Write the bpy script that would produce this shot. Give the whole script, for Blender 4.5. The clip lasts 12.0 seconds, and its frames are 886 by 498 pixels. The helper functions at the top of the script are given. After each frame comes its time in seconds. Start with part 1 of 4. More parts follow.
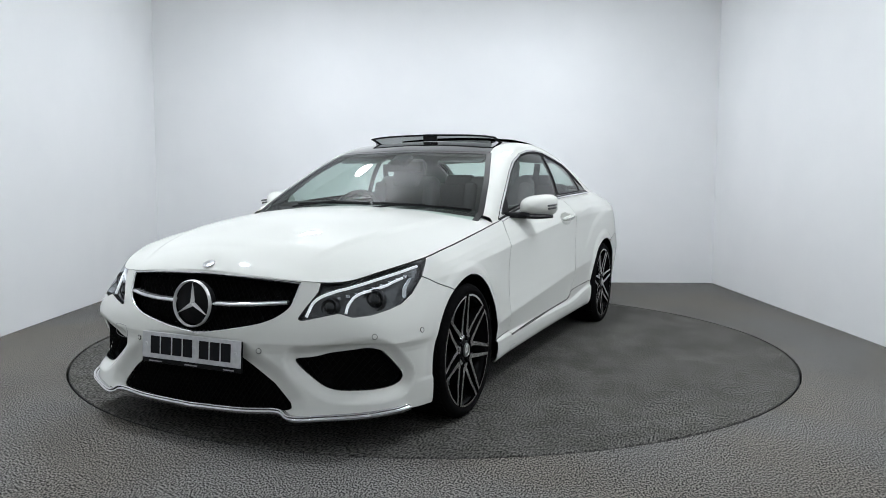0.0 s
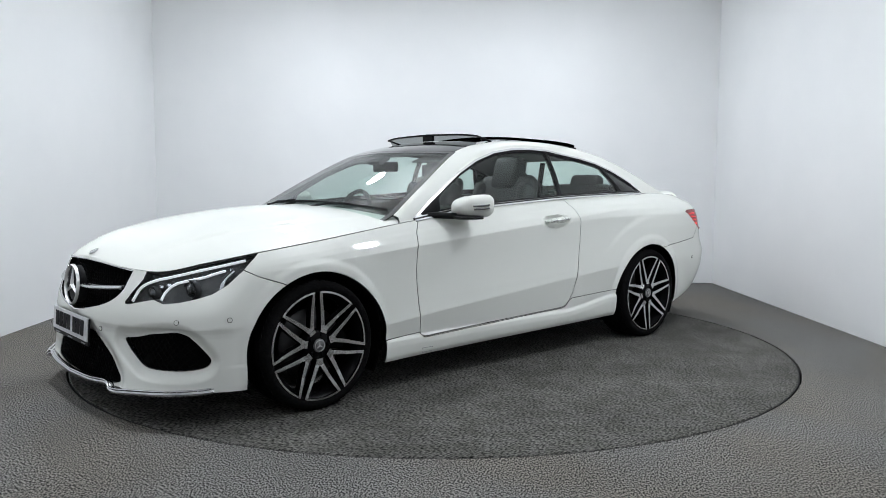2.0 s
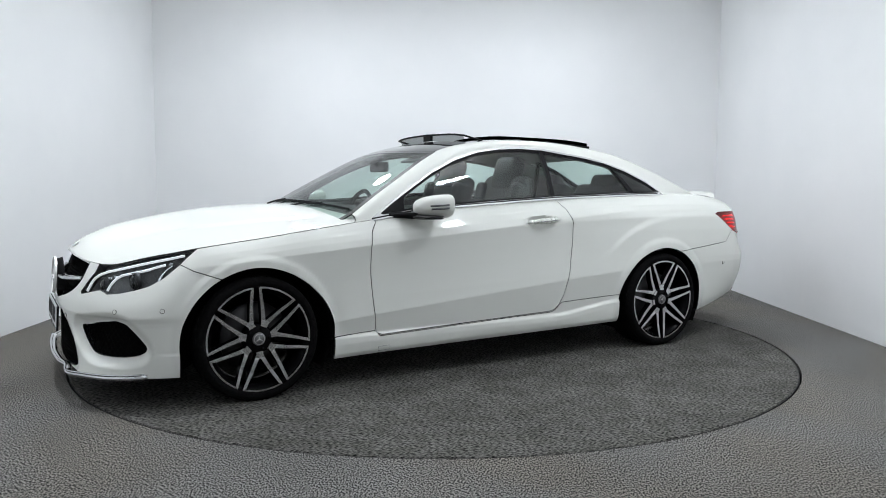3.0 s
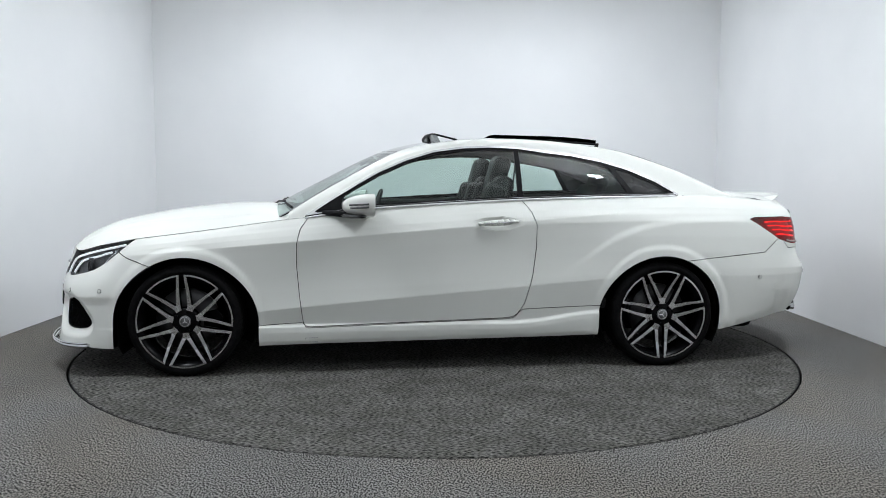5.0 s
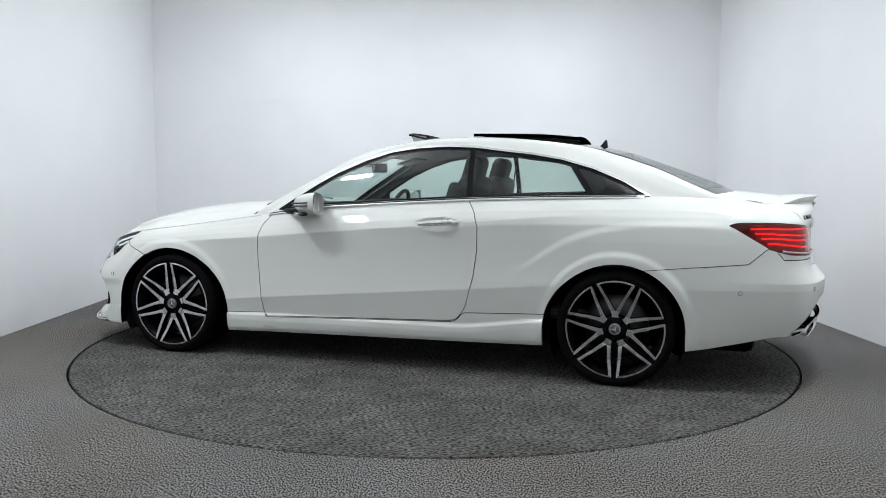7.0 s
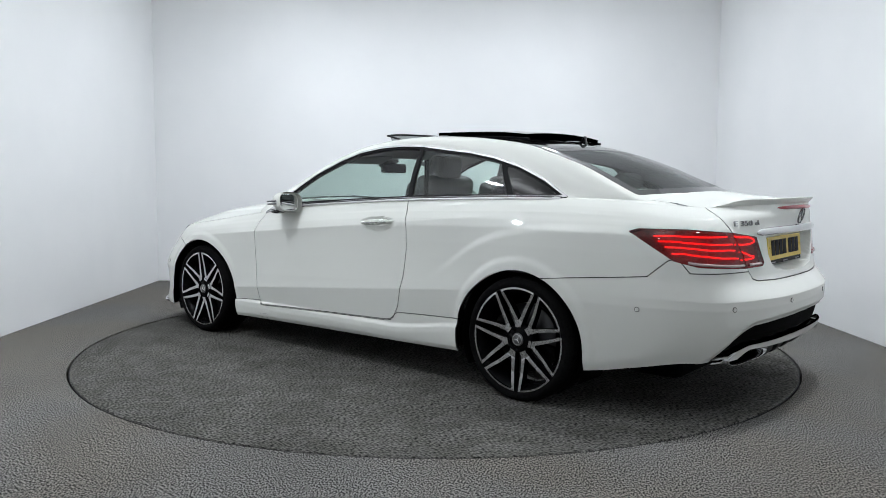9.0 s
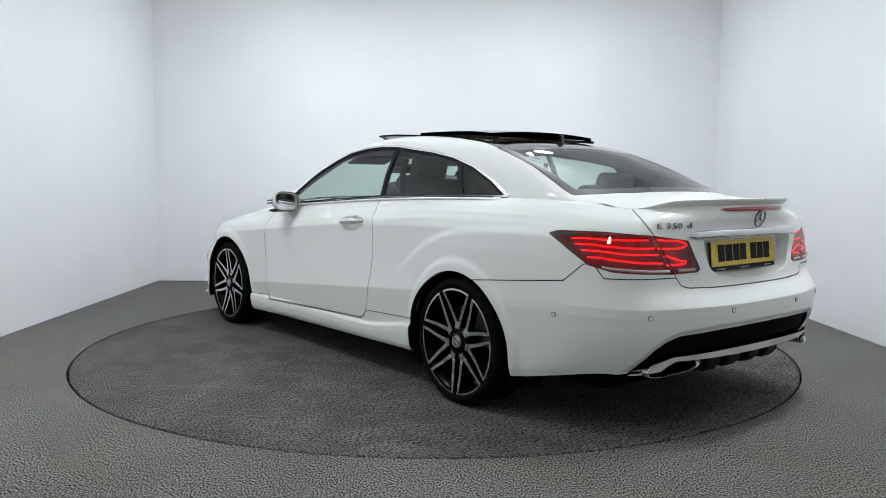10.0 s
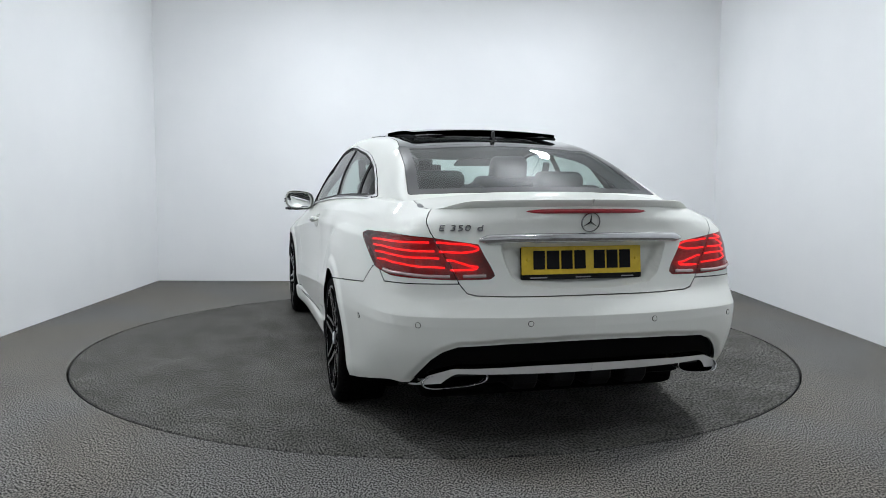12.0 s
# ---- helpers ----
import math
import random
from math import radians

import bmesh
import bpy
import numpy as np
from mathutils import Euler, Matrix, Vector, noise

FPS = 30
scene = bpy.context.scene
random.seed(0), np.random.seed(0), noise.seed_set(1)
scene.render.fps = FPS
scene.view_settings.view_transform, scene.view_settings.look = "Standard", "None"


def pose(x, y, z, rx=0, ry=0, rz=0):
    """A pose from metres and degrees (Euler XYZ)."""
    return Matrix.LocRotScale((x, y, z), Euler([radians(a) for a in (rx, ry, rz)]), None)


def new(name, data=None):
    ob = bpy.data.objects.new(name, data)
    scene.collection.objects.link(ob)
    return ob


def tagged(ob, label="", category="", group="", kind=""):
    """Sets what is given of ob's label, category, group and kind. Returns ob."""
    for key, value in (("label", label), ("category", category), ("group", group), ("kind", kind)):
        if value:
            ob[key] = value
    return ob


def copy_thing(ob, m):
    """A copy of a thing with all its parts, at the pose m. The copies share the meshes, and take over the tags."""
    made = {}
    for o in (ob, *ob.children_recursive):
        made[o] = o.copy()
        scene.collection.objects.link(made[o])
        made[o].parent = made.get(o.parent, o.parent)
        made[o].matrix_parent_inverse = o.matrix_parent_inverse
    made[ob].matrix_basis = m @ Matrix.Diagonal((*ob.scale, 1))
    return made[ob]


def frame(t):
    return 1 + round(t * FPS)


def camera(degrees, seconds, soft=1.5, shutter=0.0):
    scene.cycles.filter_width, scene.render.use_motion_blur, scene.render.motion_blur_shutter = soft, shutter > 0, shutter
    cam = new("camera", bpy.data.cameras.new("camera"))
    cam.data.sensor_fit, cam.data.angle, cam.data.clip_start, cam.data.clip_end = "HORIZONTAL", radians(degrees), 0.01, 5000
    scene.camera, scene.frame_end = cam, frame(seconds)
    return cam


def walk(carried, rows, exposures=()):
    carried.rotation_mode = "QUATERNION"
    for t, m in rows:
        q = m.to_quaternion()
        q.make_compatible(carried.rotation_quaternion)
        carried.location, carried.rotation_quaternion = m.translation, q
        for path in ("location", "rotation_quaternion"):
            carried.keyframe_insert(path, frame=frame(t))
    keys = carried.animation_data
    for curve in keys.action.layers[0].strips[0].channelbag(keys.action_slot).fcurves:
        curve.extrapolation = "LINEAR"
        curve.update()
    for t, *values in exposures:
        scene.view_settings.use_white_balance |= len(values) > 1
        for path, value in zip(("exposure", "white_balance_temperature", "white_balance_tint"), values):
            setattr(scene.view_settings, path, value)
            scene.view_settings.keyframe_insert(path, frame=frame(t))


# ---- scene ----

# ------------------------------------------------------------------ camera
cam = camera(59.35, 12.0, soft=0.9)
EYE = pose(0, -5.287, 1.094, 85.04, 0, -0.50) @ pose(0, 0, 0, 0, 0, 0.316)
walk(cam, [(0.0, EYE), (12.0, EYE)])

# ------------------------------------------------------------------ world and light
world = bpy.data.worlds.new("world")
scene.world = world
world.use_nodes = True
world.node_tree.nodes["Background"].inputs[0].default_value = (0.9, 0.95, 1.0, 1)
world.node_tree.nodes["Background"].inputs[1].default_value = 0.05
ROOM_X, ROOM_BACK, ROOM_FRONT, ROOM_H, LAMP_Z = 3.03, 3.17, -7.2, 3.9, 3.05
# the last two spots, near the camera, are added fill for the walls
LAMP_SPOTS = [(-2.0, -1.5, 1.42), (2.0, -1.5, 1.42), (-1.2, 1.6, 0.96), (1.2, 1.6, 0.96), (-1.2, -4.6, 0.45), (1.2, -4.6, 0.45)]
scene.view_settings.exposure = -0.07


def lamp_glow(x, y, power, down):
    data = bpy.data.lights.new("panel_glow", "AREA")
    data.shape, data.size, data.energy = "DISK", 0.24, power
    data.color = (0.91, 0.965, 1.02)
    ob = new("panel_glow", data)
    ob.matrix_world = pose(x, y, LAMP_Z - 0.04) if down else pose(x, y, LAMP_Z + 0.05, 180)
    return ob


for lx, ly, share in LAMP_SPOTS:
    lamp_glow(lx, ly, 25 * share, True)
    # the upward half is added to brighten the ceiling and even the light
    lamp_glow(lx, ly, 24 * share, False)


# ------------------------------------------------------------------ materials
def material(name, base, rough=0.5, metal=0.0, coat=0.0, emit=None, strength=0.0, spec=0.5):
    m = bpy.data.materials.new(name)
    m.use_nodes = True
    b = m.node_tree.nodes["Principled BSDF"]
    b.inputs["Base Color"].default_value = (*base, 1)
    b.inputs["Roughness"].default_value = rough
    b.inputs["Metallic"].default_value = metal
    b.inputs["Coat Weight"].default_value = coat
    b.inputs["Coat Roughness"].default_value = 0.03
    b.inputs["Specular IOR Level"].default_value = spec
    if emit:
        b.inputs["Emission Color"].default_value = (*emit, 1)
        b.inputs["Emission Strength"].default_value = strength
    return m


def textured(m, low, high, scale, stretch=(1, 1, 1), bump=0.0, distance=0.002, second=None, detail=6, lo=0.35, hi=0.65, turn=0.0, tint=None):
    """Varies a material's base colour with noise, at one or two scales, and adds fine relief."""
    t = m.node_tree
    b = t.nodes["Principled BSDF"]
    co = t.nodes.new("ShaderNodeTexCoord")
    mp = t.nodes.new("ShaderNodeMapping")
    mp.inputs["Scale"].default_value = stretch
    mp.inputs["Rotation"].default_value = (0, 0, radians(turn))
    t.links.new(co.outputs["Object"], mp.inputs[0])
    nz = t.nodes.new("ShaderNodeTexNoise")
    nz.inputs["Scale"].default_value, nz.inputs["Detail"].default_value = scale, detail
    t.links.new(mp.outputs[0], nz.inputs["Vector"])
    ramp = t.nodes.new("ShaderNodeValToRGB")
    ramp.color_ramp.elements[0].position, ramp.color_ramp.elements[1].position = lo, hi
    ramp.color_ramp.elements[0].color, ramp.color_ramp.elements[1].color = (*low, 1), (*high, 1)
    t.links.new(nz.outputs["Fac"], ramp.inputs[0])
    out = ramp.outputs[0]
    if second:
        n2 = t.nodes.new("ShaderNodeTexNoise")
        n2.inputs["Scale"].default_value, n2.inputs["Detail"].default_value = second[0], 4
        t.links.new(co.outputs["Object"], n2.inputs["Vector"])
        r2 = t.nodes.new("ShaderNodeMapRange")
        r2.inputs[1].default_value, r2.inputs[2].default_value = 0.3, 0.7
        r2.inputs[3].default_value, r2.inputs[4].default_value = second[1], second[2]
        t.links.new(n2.outputs["Fac"], r2.inputs[0])
        mx = t.nodes.new("ShaderNodeMix")
        mx.data_type, mx.blend_type = "RGBA", "MULTIPLY"
        mx.inputs[0].default_value = 1.0
        t.links.new(out, mx.inputs[6])
        t.links.new(r2.outputs[0], mx.inputs[7])
        out = mx.outputs[2]
    if tint:
        n3 = t.nodes.new("ShaderNodeTexNoise")
        n3.inputs["Scale"].default_value, n3.inputs["Detail"].default_value = tint[0], 2
        t.links.new(co.outputs["Object"], n3.inputs["Vector"])
        r3 = t.nodes.new("ShaderNodeValToRGB")
        r3.color_ramp.elements[0].position, r3.color_ramp.elements[1].position = 0.42, 0.58
        r3.color_ramp.elements[0].color, r3.color_ramp.elements[1].color = (*tint[1], 1), (*tint[2], 1)
        t.links.new(n3.outputs["Fac"], r3.inputs[0])
        m3 = t.nodes.new("ShaderNodeMix")
        m3.data_type, m3.blend_type = "RGBA", "MULTIPLY"
        m3.inputs[0].default_value = 1.0
        t.links.new(out, m3.inputs[6])
        t.links.new(r3.outputs[0], m3.inputs[7])
        out = m3.outputs[2]
    t.links.new(out, b.inputs["Base Color"])
    if bump:
        bp = t.nodes.new("ShaderNodeBump")
        bp.inputs["Strength"].default_value, bp.inputs["Distance"].default_value = bump, distance
        t.links.new(nz.outputs["Fac"], bp.inputs["Height"])
        t.links.new(bp.outputs[0], b.inputs["Normal"])
    return m


def clear(name, tint, gloss=1.0, rough=0.0):
    """Clear or tinted pane: it lets light through and mirrors more at a slant."""
    m = bpy.data.materials.new(name)
    m.use_nodes = True
    t = m.node_tree
    t.nodes.remove(t.nodes["Principled BSDF"])
    tr, gl, mix, lw = (t.nodes.new("ShaderNode" + n) for n in ("BsdfTransparent", "BsdfGlossy", "MixShader", "LayerWeight"))
    tr.inputs[0].default_value = (*tint, 1)
    gl.inputs["Roughness"].default_value = rough
    lw.inputs[0].default_value = 0.5
    power, scale = t.nodes.new("ShaderNodeMath"), t.nodes.new("ShaderNodeMath")
    power.operation, scale.operation = "POWER", "MULTIPLY_ADD"
    power.inputs[1].default_value = 5
    scale.inputs[1].default_value, scale.inputs[2].default_value = 0.92 * gloss, 0.06 * gloss
    t.links.new(lw.outputs["Facing"], power.inputs[0])
    t.links.new(power.outputs[0], scale.inputs[0])
    t.links.new(scale.outputs[0], mix.inputs[0])
    t.links.new(tr.outputs[0], mix.inputs[1])
    t.links.new(gl.outputs[0], mix.inputs[2])
    t.links.new(mix.outputs[0], t.nodes["Material Output"].inputs[0])
    return m


PAINT = material("white_paint", (0.80, 0.81, 0.79), 0.6, coat=0.6, spec=0.1)
textured(PAINT, (0.725, 0.735, 0.695), (0.745, 0.755, 0.715), 900, bump=0.0)
# near-black for gaps and holes, their shade put into the colour; also liners and underbody
CAVITY = material("black_cavity", (0.004, 0.004, 0.004), 0.9, spec=0.05)
GLOSS_BLACK = material("gloss_black", (0.008, 0.008, 0.009), 0.08, coat=0.5)
BLACK_PLASTIC = textured(material("black_plastic", (0.01, 0.01, 0.011), 0.5, spec=0.09), (0.007, 0.007, 0.008), (0.013, 0.013, 0.014), 300, bump=0.15, distance=0.0005)
CHROME = material("chrome", (0.56, 0.565, 0.575), 0.08, metal=1)
SATIN = material("satin_silver", (0.55, 0.56, 0.57), 0.25, metal=1)
TYRE = textured(material("tyre_rubber", (0.012, 0.012, 0.013), 0.85, spec=0.02), (0.005, 0.005, 0.0055), (0.009, 0.009, 0.009), 120, bump=0.1, distance=0.0006)
RIM_DARK = material("rim_black", (0.004, 0.004, 0.0045), 0.25, spec=0.06)
RIM_FACE = textured(material("machined_alloy", (0.6, 0.6, 0.61), 0.24, metal=1.0), (0.56, 0.56, 0.57), (0.64, 0.64, 0.65), 60, stretch=(1, 1, 1))
GLASS = clear("window_glass", (0.75, 0.85, 0.815))
ROOF_GLASS = clear("dark_roof_glass", (0.02, 0.022, 0.022))
LENS = clear("lamp_lens", (0.86, 0.88, 0.9), 0.25, 0.15)
WALL = textured(material("wall_paint", (0.78, 0.79, 0.80), 0.6), (0.865, 0.875, 0.885), (0.885, 0.892, 0.90), 2.2, bump=0.02, distance=0.002, second=(0.7, 0.97, 1.0))
CARPET = textured(material("carpet", (0.1, 0.1, 0.1), 0.95, spec=0.05), (0.004, 0.004, 0.004), (0.30, 0.290, 0.275), 135, stretch=(1.15, 0.65, 1), turn=28, bump=0.2, distance=0.003,
                  second=(1.3, 0.86, 1.08), detail=4, lo=0.42, hi=0.59, tint=(0.9, (0.985, 1.0, 1.015), (1.03, 1.0, 0.95)))
DISC_CARPET = textured(material("disc_carpet", (0.09, 0.09, 0.09), 0.95, spec=0.05), (0.012, 0.012, 0.0115), (0.235, 0.228, 0.215), 108, stretch=(0.5, 1.2, 1), turn=-12, bump=0.15, distance=0.002,
                       second=(2.3, 0.74, 1.08), detail=5, lo=0.38, hi=0.64, tint=(7.0, (0.82, 0.83, 0.80), (1.0, 1.0, 1.0)))
CEILING = textured(material("ceiling_paint", (0.84, 0.84, 0.84), 0.8), (0.83, 0.83, 0.83), (0.85, 0.85, 0.85), 3)


# ------------------------------------------------------------------ mesh helpers
def thing(name, label, category, kind="", group=""):
    ob = new(name)
    ob.empty_display_size = 0.2
    return tagged(ob, label, category, group, kind)


def link(name, me, mat, parent, label=""):
    ob = new(name, me)
    if mat:
        me.materials.append(mat)
    if parent:
        ob.parent = parent
    if label:
        ob["label"] = label
    return ob


def part(name, bm, mat, parent, label="", smooth=False):
    me = bpy.data.meshes.new(name)
    bmesh.ops.recalc_face_normals(bm, faces=bm.faces)
    for f in bm.faces:
        f.smooth = smooth
    bm.to_mesh(me)
    bm.free()
    return link(name, me, mat, parent, label)


def box_bm(c, size, bevel=0.0, m=None, seg=2, bm=None):
    bm = bm or bmesh.new()
    mat = Matrix.Translation(c) @ (m or Matrix()) @ Matrix.Diagonal((*size, 1))
    r = bmesh.ops.create_cube(bm, size=1, matrix=mat)
    if bevel:
        es = list({e for v in r["verts"] for e in v.link_edges})
        bmesh.ops.bevel(bm, geom=es, offset=bevel, segments=seg, affect="EDGES", profile=0.5)
    return bm


def poly_bm(pts, axis, a, b, bevel=0.0, bm=None):
    """A flat outline (two coordinates) pushed from a to b along an axis."""
    bm = bm or bmesh.new()
    k = "xyz".index(axis)

    def put(p, d):
        q = list(p)
        q.insert(k, d)
        return q
    lo = [bm.verts.new(put(p, a)) for p in pts]
    hi = [bm.verts.new(put(p, b)) for p in pts]
    fs = [bm.faces.new(lo), bm.faces.new(hi)]
    n = len(pts)
    for i in range(n):
        bm.faces.new((lo[i], lo[(i + 1) % n], hi[(i + 1) % n], hi[i]))
    if bevel:
        es = [e for f in fs for e in f.edges]
        bmesh.ops.bevel(bm, geom=es, offset=bevel, segments=2, affect="EDGES", profile=0.5)
    return bm


def lathe_bm(profile, steps=64, axis="y", bm=None, closed=False):
    """Turns a profile of (radius, along) about an axis."""
    bm = bm or bmesh.new()
    rings = []
    for i in range(steps):
        a = 2 * math.pi * i / steps
        c, s = math.cos(a), math.sin(a)
        ring = []
        for r, d in profile:
            p = (r * c, d, r * s) if axis == "y" else (r * c, r * s, d) if axis == "z" else (d, r * c, r * s)
            ring.append(bm.verts.new(p))
        rings.append(ring)
    n = len(profile)
    for i in range(steps):
        p, q = rings[i], rings[(i + 1) % steps]
        for j in range(n if closed else n - 1):
            bm.faces.new((p[j], p[(j + 1) % n], q[(j + 1) % n], q[j]))
    return bm


def tube_bm(path, radius, sides=8, closed=False, bm=None, flat=1.0):
    """A round bar along a path of points."""
    bm = bm or bmesh.new()
    pts = [Vector(p) for p in path]
    rings, n = [], len(pts)
    up = Vector((0, 0, 1))
    for i, p in enumerate(pts):
        d = pts[(i + 1) % n] - pts[i - 1] if closed else pts[min(i + 1, n - 1)] - pts[max(i - 1, 0)]
        d.normalize()
        ref = up if abs(d.z) < 0.9 else Vector((1, 0, 0))
        a = d.cross(ref).normalized()
        b = a.cross(d)
        r = radius[i] if isinstance(radius, (list, tuple)) else radius
        rings.append([bm.verts.new(p + r * (math.cos(t) * a + flat * math.sin(t) * b)) for t in (2 * math.pi * k / sides for k in range(sides))])
    for i in range(n if closed else n - 1):
        for k in range(sides):
            q = rings[(i + 1) % n]
            bm.faces.new((rings[i][k], rings[i][(k + 1) % sides], q[(k + 1) % sides], q[k]))
    if not closed:
        bm.faces.new(rings[0])
        bm.faces.new(rings[-1])
    return bm


def spline(pts, n, closed=False):
    """n points on a smooth curve through pts, evenly by knot."""
    P = np.asarray(pts, float)
    m = len(P)
    u = np.linspace(0, m if closed else m - 1, n, endpoint=not closed)
    i = np.minimum(u.astype(int), m - 1 if closed else m - 2)
    f = (u - i)[:, None]
    if closed:
        a, b, c, d = P[(i - 1) % m], P[i % m], P[(i + 1) % m], P[(i + 2) % m]
    else:
        Q = np.vstack([2 * P[0] - P[1], P, 2 * P[-1] - P[-2]])
        a, b, c, d = Q[i], Q[i + 1], Q[i + 2], Q[i + 3]
    return b + 0.5 * f * (c - a + f * (2 * a - 5 * b + 4 * c - d + f * (3 * (b - c) + d - a)))


# ------------------------------------------------------------------ sheet-metal shells
class Shell:
    """A skin of triangles with smooth normals, which can be cut along smooth lines."""

    def __init__(self, V, N, T):
        self.V, self.N, self.T = np.asarray(V, float), np.asarray(N, float), np.asarray(T, int).reshape(-1, 3)

    @staticmethod
    def grid(P):
        a, b = P.shape[:2]
        du, dv = np.gradient(P, axis=0), np.gradient(P, axis=1)
        N = np.cross(du, dv)
        ln = np.linalg.norm(N, axis=2, keepdims=True)
        N = np.where(ln > 1e-12, N / np.maximum(ln, 1e-12), 0)
        I = np.arange(a * b).reshape(a, b)
        p, q, r, s = I[:-1, :-1].ravel(), I[1:, :-1].ravel(), I[1:, 1:].ravel(), I[:-1, 1:].ravel()
        return Shell(P.reshape(-1, 3), N.reshape(-1, 3), np.vstack([np.stack([p, q, r], 1), np.stack([p, r, s], 1)]))

    def cut(self, phi):
        """The pieces where phi(V) is below and above zero."""
        f = phi(self.V)
        f = np.where(np.abs(f) < 1e-7, 1e-7, f)
        up = f > 0
        k = up[self.T].sum(1)
        low, high = list(map(tuple, self.T[k == 0])), list(map(tuple, self.T[k == 3]))
        mixed = self.T[(k > 0) & (k < 3)]
        made, V, N = {}, [], []
        base = len(self.V)

        def mid(i, j):
            key = (i, j) if i < j else (j, i)
            if key not in made:
                t = f[key[0]] / (f[key[0]] - f[key[1]])
                V.append(self.V[key[0]] * (1 - t) + self.V[key[1]] * t)
                N.append(self.N[key[0]] * (1 - t) + self.N[key[1]] * t)
                made[key] = base + len(V) - 1
            return made[key]
        for a, b, c in mixed.tolist():
            if up[a] == up[b]:
                a, b, c = c, a, b
            elif up[a] == up[c]:
                a, b, c = b, c, a
            p, q = mid(a, b), mid(a, c)
            one, two = (high, low) if up[a] else (low, high)
            one.append((a, p, q))
            two += [(p, b, c), (p, c, q)]
        VV = np.vstack([self.V, V]) if V else self.V
        NN = np.vstack([self.N, N]) if V else self.N
        return Shell(VV, NN, low).tidy(), Shell(VV, NN, high).tidy()

    def tidy(self):
        used = np.unique(self.T)
        back = np.zeros(len(self.V), int)
        back[used] = np.arange(len(used))
        return Shell(self.V[used], self.N[used], back[self.T]) if len(self.T) else Shell(np.zeros((0, 3)), np.zeros((0, 3)), [])

    def inside(self, phi):
        return self.cut(phi)[0]

    def outside(self, phi):
        return self.cut(phi)[1]

    def split(self, phi, gap=0.0022):
        """Two panels either side of phi = 0, with a shut line between them."""
        return self.inside(lambda V: phi(V) + gap), self.outside(lambda V: phi(V) - gap)

    def mirrored(self):
        m = np.array((1, -1, 1))
        return Shell(self.V * m, self.N * m, self.T[:, ::-1])

    def joined(self, other):
        return Shell(np.vstack([self.V, other.V]), np.vstack([self.N, other.N]), np.vstack([self.T, other.T + len(self.V)]))

    def moved(self, d):
        return Shell(self.V + self.N * d, self.N, self.T)

    def both(self):
        return self.joined(self.mirrored())

    def build(self, name, mat, parent, label="", depth=0.0):
        """Links the shell as a mesh, its rims turned inwards by depth."""
        V, N, T = self.V, self.N, self.T
        faces = T.tolist()
        if depth and len(T):
            e = np.vstack([T[:, [0, 1]], T[:, [1, 2]], T[:, [2, 0]]])
            key = np.sort(e, 1)
            key = key[:, 0] * len(V) + key[:, 1]
            _, first, count = np.unique(key, return_index=True, return_counts=True)
            rim = e[first[count == 1]]
            rim = rim[(np.abs(V[rim[:, 0], 1]) > 1e-4) | (np.abs(V[rim[:, 1], 1]) > 1e-4)]
            a, b = rim[:, 0], rim[:, 1]
            n = len(V)
            edge = np.vstack([V[a], V[b], V[b] - N[b] * depth, V[a] - N[a] * depth])
            m = len(rim)
            d = np.cross(V[b] - V[a], -N[a])
            V, N = np.vstack([V, edge]), np.vstack([N, d, d, d, d])
            k = np.arange(m)
            faces += np.stack([n + k + m, n + k, n + k + 3 * m, n + k + 2 * m], 1).tolist()
        me = bpy.data.meshes.new(name)
        me.from_pydata(V.tolist(), [], faces)
        me.polygons.foreach_set("use_smooth", [True] * len(me.polygons))
        ln = np.linalg.norm(N, axis=1, keepdims=True)
        me.normals_split_custom_set_from_vertices((N / np.maximum(ln, 1e-9)).tolist())
        return link(name, me, mat, parent, label)


def outline(pts, n=0):
    """A closed outline for the cuts; rounded when n is given."""
    return spline(pts, n, True) if n else np.asarray(pts, float)


def area(poly, axes):
    """Signed distance to an outline in two of the axes: below zero within it."""
    A = np.asarray(poly, float)
    B = np.roll(A, -1, 0)
    i, j = ("xyz".index(a) for a in axes)

    def phi(V):
        P = V[:, [i, j]]
        best, odd = np.full(len(P), 1e9), np.zeros(len(P), bool)
        for a, b in zip(A, B):
            e, w = b - a, P - a
            t = np.clip(w @ e / max(e @ e, 1e-12), 0, 1)
            best = np.minimum(best, np.linalg.norm(w - t[:, None] * e, axis=1))
            if a[1] != b[1]:
                c = (a[1] <= P[:, 1]) != (b[1] <= P[:, 1])
                odd ^= c & (P[:, 0] < a[0] + (P[:, 1] - a[1]) * (b[0] - a[0]) / (b[1] - a[1]))
        return np.where(odd, -best, best)
    return phi


def either(*fs):
    return lambda V: np.minimum.reduce([f(V) for f in fs])


def every(*fs):
    return lambda V: np.maximum.reduce([f(V) for f in fs])


def along(axis, at, sign=1):
    k = "xyz".index(axis)
    return lambda V: sign * (V[:, k] - at)


def curve(xs, ys):
    """A smooth function through a few values."""
    xs, ys = np.asarray(xs, float), np.asarray(ys, float)
    d = np.gradient(ys, xs)

    def at(x):
        x = np.clip(x, xs[0], xs[-1])
        i = np.clip(np.searchsorted(xs, x) - 1, 0, len(xs) - 2)
        h = xs[i + 1] - xs[i]
        t = (x - xs[i]) / h
        return ((1 + 2 * t) * (1 - t) ** 2 * ys[i] + t * (1 - t) ** 2 * h * d[i]
                + t * t * (3 - 2 * t) * ys[i + 1] + t * t * (t - 1) * h * d[i + 1])
    return at


